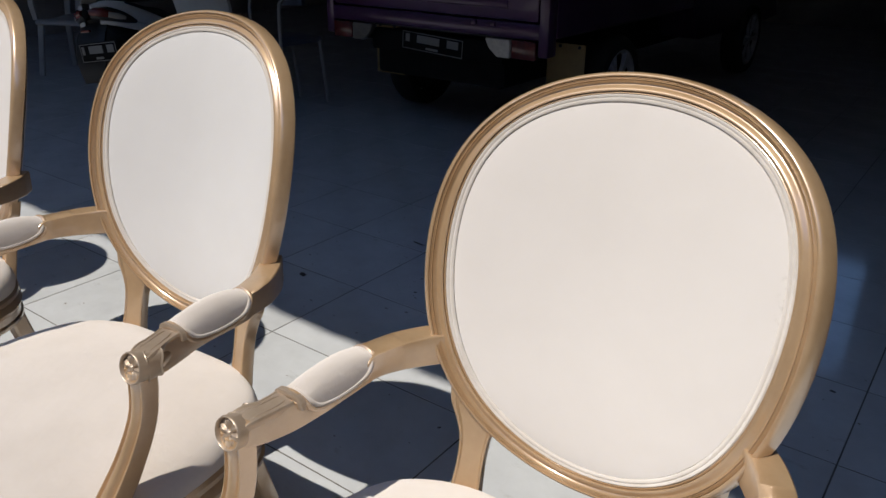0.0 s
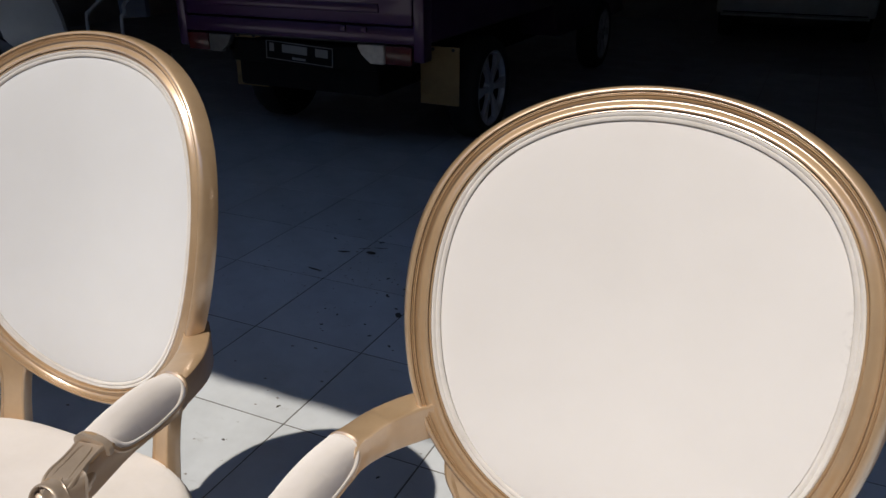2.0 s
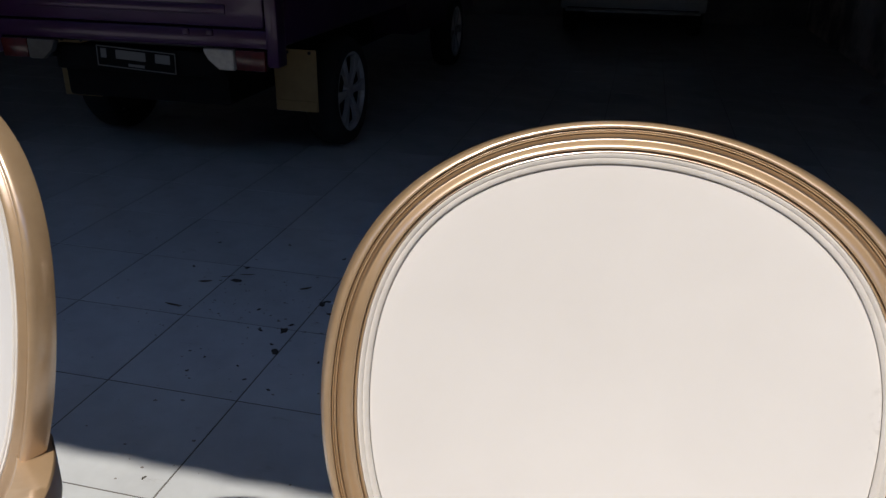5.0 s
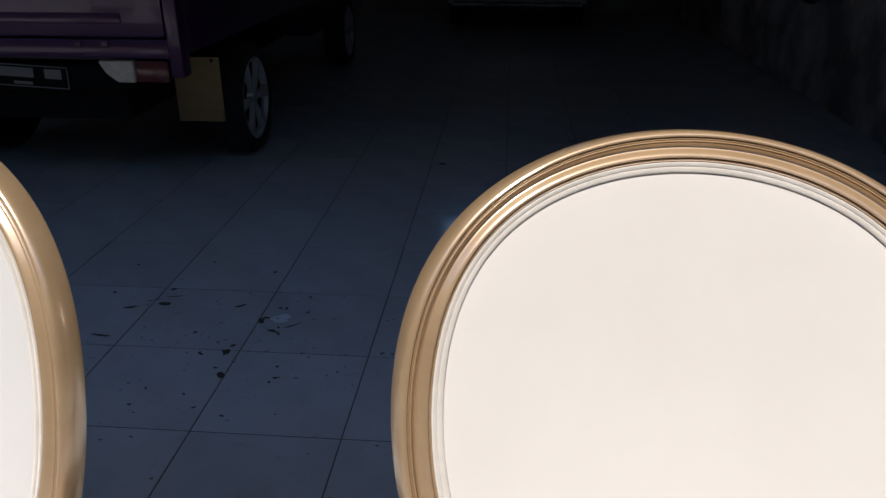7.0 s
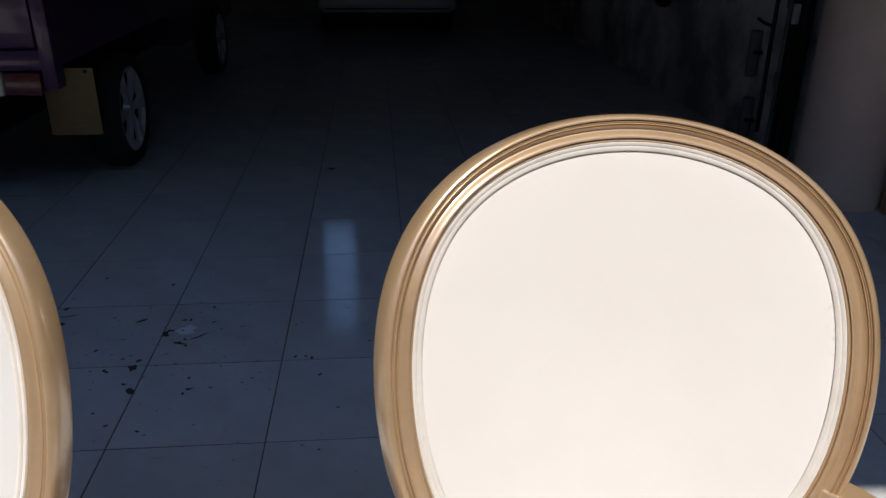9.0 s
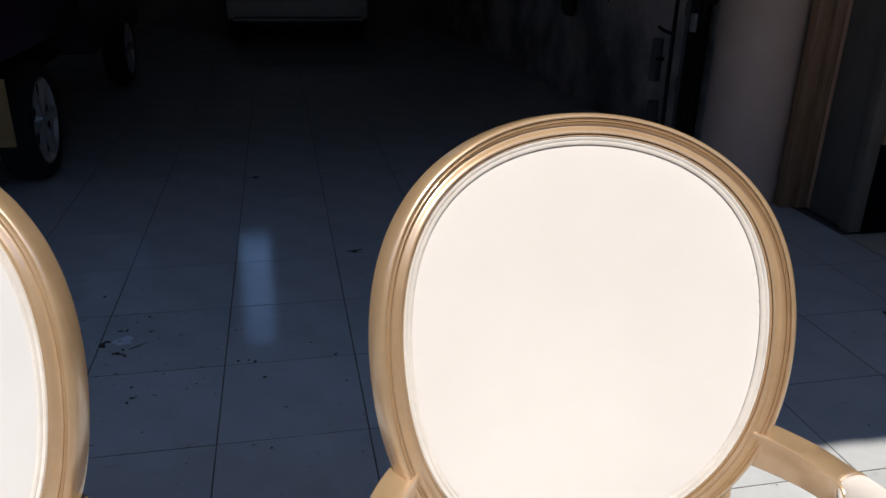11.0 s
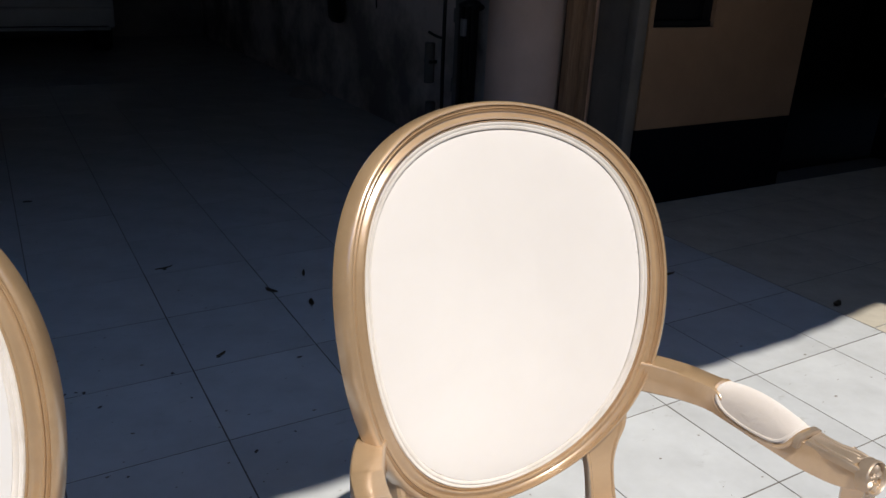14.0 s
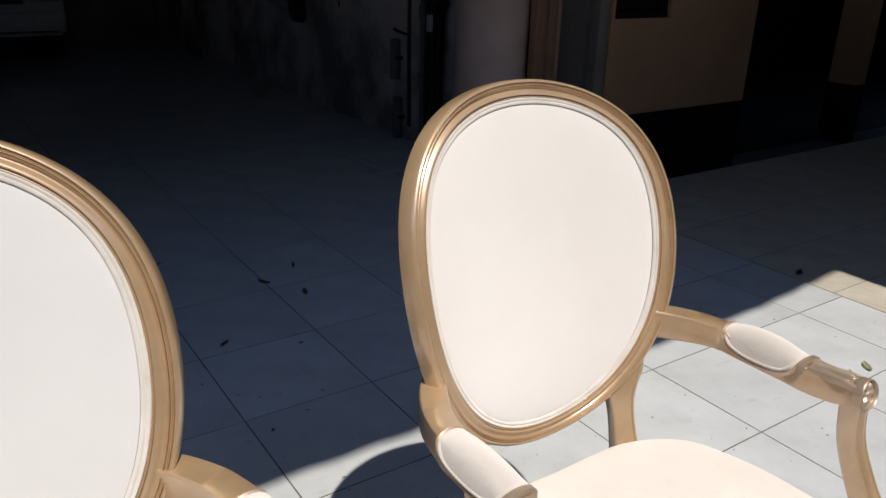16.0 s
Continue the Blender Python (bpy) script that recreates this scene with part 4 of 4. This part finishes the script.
def plastic_chair():
    c = thing("plastic_chair", "dusty white plastic chair in the garage shade", "chair", pose(-4.95, 1.62, 0, 0, 0, 30))
    part("seat", sweep([(0, 0.20, 0.425, 0.19, 0.014), (0, 0.0, 0.415, 0.20, 0.014), (0, -0.20, 0.425, 0.205, 0.014), (0, -0.235, 0.405, 0.20, 0.012)], RBOX, per=4), WHITEPLASTIC, c)
    for x in (-1, 1):
        for y in (-1, 1):
            part("leg", sweep([(x * 0.185, y * 0.185, 0.42, 0.026, 0.016), (x * 0.205, y * 0.21, 0.22, 0.022, 0.014), (x * 0.225, y * 0.24, 0.0, 0.020, 0.014)], RBOX, per=3), WHITEPLASTIC, c)
        part("armrest", sweep([(x * 0.205, 0.20, 0.62, 0.022, 0.012), (x * 0.225, -0.05, 0.645, 0.025, 0.012), (x * 0.215, -0.22, 0.60, 0.022, 0.012), (x * 0.205, -0.22, 0.44, 0.020, 0.012)], RBOX, per=4), WHITEPLASTIC, c)
        part("back_upright", sweep([(x * 0.185, 0.20, 0.42, 0.024, 0.012), (x * 0.19, 0.26, 0.66, 0.024, 0.012), (x * 0.17, 0.31, 0.84, 0.024, 0.012)], RBOX, per=4), WHITEPLASTIC, c)
    for k in range(4):
        x = -0.105 + 0.07 * k
        part("back_slat", sweep([(x, 0.215, 0.43, 0.020, 0.006), (x, 0.275, 0.66, 0.020, 0.006), (x * 0.9, 0.315, 0.84, 0.020, 0.006)], RBOX, per=3), WHITEPLASTIC, c)
    part("top_rail", sweep([(-0.19, 0.31, 0.83, 0.014, 0.028), (0, 0.325, 0.865, 0.014, 0.030), (0.19, 0.31, 0.83, 0.014, 0.028)], RBOX, side=(0, 1, 0), per=4), WHITEPLASTIC, c)
    return c


plastic_chair()


def tube_chair():
    c = thing("tube_chair", "metal tube chair with blue-grey backrest in the shade", "chair", pose(-2.73, 1.87, 0))
    for x in (-1, 1):
        rows = [(x * 0.14, -0.20, 0.0, 0.011, 0.011), (x * 0.14, -0.19, 0.40, 0.011, 0.011), (x * 0.14, -0.185, 0.67, 0.011, 0.011), (x * 0.14, -0.155, 0.715, 0.011, 0.011),
                (x * 0.10, -0.10, 0.77, 0.011, 0.011), (x * 0.09, 0.10, 0.86, 0.011, 0.011)]
        part("side_tube", sweep(rows, ROUND, per=4), WHITEPLASTIC, c, "pale painted metal tube")
        part("rear_leg", sweep([(x * 0.14, 0.16, 0.44, 0.011, 0.011), (x * 0.14, 0.22, 0.0, 0.011, 0.011)], ROUND, per=3), WHITEPLASTIC, c)
    part("seat", box(-0.15, 0.15, -0.18, 0.18, 0.425, 0.465, 0.014), BLUEGREY, c)
    part("backrest", sweep([(-0.12, 0.06, 0.74, 0.014, 0.085), (0, 0.10, 0.75, 0.014, 0.090), (0.08, 0.09, 0.75, 0.014, 0.085)], RBOX, side=(0, 1, 0), per=4), BLUEGREY, c)
    return c


tube_chair()

# ---- fixtures on the stained side wall ----
for y, z0, z1 in ((2.765, 0.40, 0.66), (2.735, 0.0, 0.28)):
    p = thing("wall_pipe", "short white pipe on a stained wall", "pipe", pose(2.915, y, 0), "wall pipes")
    part("tube", lathe([(0.030, z0), (0.034, z0 + 0.004), (0.034, z1 - 0.004), (0.030, z1)], n=18), PIPE, p)
    part("clip", box(-0.02, 0.034, -0.045, 0.045, (z0 + z1) / 2, (z0 + z1) / 2 + 0.02, 0.003), BLACK, p)
p = thing("downpipe", "slim pale pipe running up the wall", "pipe", pose(2.92, 2.42, 0))
part("tube", lathe([(0.026, 0.0), (0.026, 0.40), (0.026, 0.83), (0.026, 2.6)], n=16), PIPE, p)
part("socket", lathe([(0.033, 0.40), (0.035, 0.41), (0.035, 0.47), (0.033, 0.48)], n=16), PIPE, p)
part("socket", lathe([(0.033, 0.82), (0.035, 0.83), (0.035, 0.89), (0.033, 0.90)], n=16), PIPE, p)
p = thing("cable_conduit", "dark cable conduit on the wall", "conduit", pose(2.93, 2.62, 0))
part("tube", sweep([(0.008, 0, 0.1, 0.012, 0.012), (0.008, 0.01, 0.8, 0.012, 0.012), (0.008, -0.02, 2.4, 0.012, 0.012)], ROUND, per=5), BLACK, p)
part("branch", sweep([(0.008, 0.0, 0.70, 0.009, 0.009), (0.004, 0.10, 0.705, 0.009, 0.009), (0.006, 0.20, 0.72, 0.009, 0.009)], ROUND, per=4), BLACK, p)
p = thing("folded_shutter", "dark folded metal gate leaf against the wall", "gate", pose(2.865, 2.16, 0))
for k in range(5):
    part("slat", box(-0.012 + (k % 2) * 0.03, 0.010 + (k % 2) * 0.03, 0.034 * k - 0.02, 0.034 * k + 0.018, 0.02, 0.93, 0.004), BLACK, p)
part("cap", sweep([(0.01, -0.04, 0.93, 0.030, 0.02), (0.012, 0.05, 0.955, 0.032, 0.02), (0.01, 0.15, 0.93, 0.030, 0.02)], ROUND, per=4), BLACK, p)
part("lock", box(-0.035, -0.010, 0.06, 0.10, 0.76, 0.86, 0.005), CHROME, p)
p = thing("hanging_bag", "dark bag hanging on the stained wall", "bag", pose(2.90, 4.32, 0))
part("sack", sweep([(0, 0, 0.64, 0.03, 0.09), (0, 0, 0.70, 0.042, 0.15), (0, 0.02, 0.95, 0.04, 0.13), (0, 0, 1.15, 0.02, 0.05)], ROUND, per=5), BLACK, p)
part("cord", sweep([(0.01, 0, 1.13, 0.006, 0.006), (0.04, 0, 1.40, 0.006, 0.006)], ROUND, per=3), BLACK, p)
p = thing("hanging_rope", "thin dark rope hanging on the wall", "rope", pose(2.94, 3.64, 0))
part("line", sweep([(0, 0, 0.80, 0.006, 0.006), (0, 0.02, 1.2, 0.006, 0.006), (0, 0, 2.0, 0.006, 0.006)], ROUND, per=4), BLACK, p)
solid("rubble", lathe([(0.16, 0.0), (0.14, 0.03), (0.09, 0.07), (0.02, 0.08)], n=14, at=(2.74, 4.6, 0)), GREYWALL, "low heap of grey rubble by the wall", "rubble", kind="stuff")


# ---- dirt and leaves on the floor ----
def blot(r, seed, flat=0.0016):
    rnd = random.Random(seed)
    n = 11
    rad = [r * rnd.uniform(0.45, 1.15) for _ in range(n)]
    bm = bmesh.new()
    low = [bm.verts.new((rad[i] * math.cos(2 * math.pi * i / n), 0.7 * rad[i] * math.sin(2 * math.pi * i / n), 0)) for i in range(n)]
    top = [bm.verts.new((v.co.x * 0.7, v.co.y * 0.7, flat)) for v in low]
    for i in range(n):
        bm.faces.new((low[i], low[(i + 1) % n], top[(i + 1) % n], top[i]))
    bm.faces.new(top)
    return bm


BLOTS = [finish("dirt", blot(1.0, k, 0.12), DIRT, 0) for k in range(5)]
CLUMPS = ((-0.36, 0.68, 22), (0.01, 0.59, 20), (0.02, 0.61, 13), (-0.04, 0.39, 22), (-0.03, 0.43, 12), (-0.01, 0.26, 19), (-0.37, 0.79, 13))
SPECKS = ((-0.57, 0.75, 9), (-0.59, 0.98, 9), (-0.31, 1.03, 9), (-0.05, 0.96, 10), (0.05, 0.68, 10), (0.07, 0.68, 9), (0.06, 0.61, 8), (0.08, 0.55, 9), (0.06, 0.53, 11), (0.09, 0.51, 8), (0.15, 0.66, 8), (0.13, 0.77, 9), (-0.18, 0.5, 10), (-0.11, 0.37, 9), (-0.12, 0.38, 8), (-0.04, 0.3, 8), (0.14, 0.32, 8), (0.15, 0.26, 10), (0.14, 0.24, 7), (-0.26, 0.2, 6), (-0.2, 0.18, 6), (-0.21, 0.1, 8), (-0.08, 0.16, 7), (-0.03, 0.1, 7), (0.06, 0.07, 8), (0.44, 0.42, 8), (0.47, 0.42, 7), (0.49, 0.41, 9))
SPOTS = ((0.46, 2.35, 22), (0.88, 1.24, 16), (0.89, 0.45, 8), (0.74, 0.41, 9), (0.52, 0.31, 9), (0.76, 0.25, 5), (0.85, -0.08, 9), (0.97, -0.04, 5), (0.54, -0.04, 6), (-0.63, -0.04, 22),
         (0.33, -0.48, 6), (1.12, 0.34, 10), (-0.06, -0.34, 7), (-0.1, -0.52, 6))
for k, (x, y, r) in enumerate(CLUMPS + SPECKS + SPOTS):
    ob = tagged(new("dirt_spot", BLOTS[k % 5]), "dark speck of dirt on a floor tile", "dirt", "dirt on the floor")
    ob.matrix_basis = Matrix.Translation((x, y, 0.0004)) @ Matrix.Rotation(k * 1.7, 4, "Z") @ Matrix.Scale(r / 950, 4)
scrap = finish("scrap", blot(1.0, 11, 0.02), mat("pale_splash", (0.82, 0.86, 0.92), 0.5, 0, (0.62, 0.66, 0.72), 30), 0)
ob = tagged(new("pale_splash", scrap), "pale dried splash among dirt on a tile", "stain")
ob.matrix_basis = Matrix.Translation((0.07, 0.61, 0.0003)) @ Matrix.Rotation(0.4, 4, "Z") @ Matrix.Scale(0.045, 4)
rnd = random.Random(7)
bm = bmesh.new()
for k in range(760):
    x, y = rnd.uniform(-2.4, 3.0), rnd.gauss(-0.1, 0.8)
    if y < -1.9 or rnd.random() < 0.25:
        x, y = rnd.gauss(-0.1, 0.3), rnd.gauss(0.5, 0.25)
    r = rnd.choice((0.0015, 0.002, 0.0025, 0.003, 0.004, 0.0055))
    a0 = rnd.uniform(0, 6.28)
    vs = [bm.verts.new((x + r * rnd.uniform(0.5, 1.6) * math.cos(a0 + i * 1.05), y + r * rnd.uniform(0.4, 1.0) * math.sin(a0 + i * 1.05), 0.0012)) for i in range(6)]
    bm.faces.new(vs)
solid("floor_grit", bm, GRIT, "fine dark grit scattered over the tiles", "grit", kind="stuff", smooth=0)


def leaf(length, width, curl, material, x, y, turn, z=0.002):
    bm = bmesh.new()
    rows = []
    for i in range(9):
        t = i / 8
        w = width * math.sin(math.pi * min(t * 0.96 + 0.02, 1)) ** 0.8
        zz = curl * (2 * t - 1) ** 2
        rows.append([bm.verts.new((length * (t - 0.5), k * w / 2, zz + abs(k) * curl * 0.6)) for k in (-1, 0, 1)])
    for a, b in zip(rows, rows[1:]):
        for i in (0, 1):
            bm.faces.new((a[i], a[i + 1], b[i + 1], b[i]))
    bmesh.ops.solidify(bm, geom=bm.faces[:], thickness=0.0007)
    return solid("dry_leaf", bm, material, "small curled dry leaf lying on the floor", "leaf", "fallen leaves", m=pose(x, y, z, 0, 0, turn))


leaf(0.062, 0.026, 0.006, LEAF, 1.197, 0.856, 120)
leaf(0.060, 0.020, 0.004, LEAF, 1.297, 0.697, 75)
leaf(0.070, 0.012, 0.003, LEAF, 1.365, 0.965, 70)
leaf(0.075, 0.030, 0.012, LEAF, 2.72, 0.33, 150)
leaf(0.060, 0.028, 0.010, LEAF, 3.136, -0.182, 20, 0.004)
leaf(0.070, 0.016, 0.004, LEAF, 0.88, 1.24, 10)
leaf(0.060, 0.024, 0.005, LEAF_GREEN, 2.619, -0.761, 50)
leaf(0.040, 0.016, 0.005, LEAF, 0.90, 0.455, 30)
for x, y, length, width, turn in ((-0.34, 0.73, 0.055, 0.007, 15), (-0.46, 0.64, 0.05, 0.016, 20), (-0.47, 0.45, 0.07, 0.012, -6), (0.12, 0.56, 0.06, 0.008, 38), (-0.09, 0.68, 0.045, 0.014, 35), (0.07, 0.52, 0.05, 0.01, -20), (-0.4, 0.7, 0.05, 0.005, 30)):
    leaf(length, width, 0.002, LEAF, x, y, turn)

# ---- paving beyond the tiles ----
pave = solid("pavement", box(3.094, 9.0, -2.6, 1.095, -0.012, -0.0016), PALEGROUT, "cream paving slabs beside the tiled floor", "pavement", kind="structure", smooth=0)


def slab_mesh(name, w, h, top, material, edge=0.0015, depth=0.006):
    bm = bmesh.new()
    loops = []
    for ins, z in ((0, top - depth), (0, top - edge), (edge, top)):
        loops.append([(ins, ins, z), (w - ins, ins, z), (w - ins, h - ins, z), (ins, h - ins, z)])
    loft(loops, bm, caps=False)
    bm.verts.ensure_lookup_table()
    bm.faces.new(bm.verts[8:12])
    return finish(name, bm, material, 0)


paver = slab_mesh("paver", 0.595, 0.395, 0.0, SLAB, 0.0008, 0.003)
for i in range(6):
    for j in range(8):
        ob = new("paver", paver)
        ob.parent = pave
        ob.location = (3.0965 + 0.6 * i, -2.362 + 0.4 * j, 0)
edge_paver = slab_mesh("paver", 0.595, 0.252, 0.0, SLAB, 0.0008, 0.003)
for i in range(6):
    ob = new("paver", edge_paver)
    ob.parent = pave
    ob.location = (3.0965 + 0.6 * i, 0.838, 0)

# ---- floor tiles ----
T, J = 0.4, 0.0042
tile = slab_mesh("tile", T - J, T - J, 0.0, TILE, 0.0004, 0.0026)
cut = slab_mesh("tile", 3.092 - 2.8 - J, T - J, 0.0, TILE, 0.0004, 0.0026)
rnd = random.Random(3)
rest = bmesh.new()
for i in range(-18, 8):
    for j in range(-6, 23):
        near = -9 <= i and -5 <= j <= 11
        x, y = i * T + J / 2, j * T + J / 2
        dz = rnd.uniform(-0.0004, 0.0)
        if near:
            ob = new("tile", cut if i == 7 else tile)
            ob.parent = bed
            ob.location = (x, y, dz)
            ob.rotation_euler = (rnd.uniform(-0.0007, 0.0007), rnd.uniform(-0.0007, 0.0007), rnd.uniform(-0.001, 0.001))
        else:
            w = (3.092 - 2.8 if i == 7 else T) - J
            vs = [rest.verts.new((x + a * w, y + b * (T - J), dz)) for a, b in ((0, 0), (1, 0), (1, 1), (0, 1))]
            lo = [rest.verts.new((v.co.x, v.co.y, -0.0026)) for v in vs]
            rest.faces.new(vs)
            for k in range(4):
                rest.faces.new((lo[k], lo[(k + 1) % 4], vs[(k + 1) % 4], vs[k]))
far = new("far_tiles", finish("far_tiles", rest, TILE, 0))
far.parent = bed
far["kind"] = "stuff"
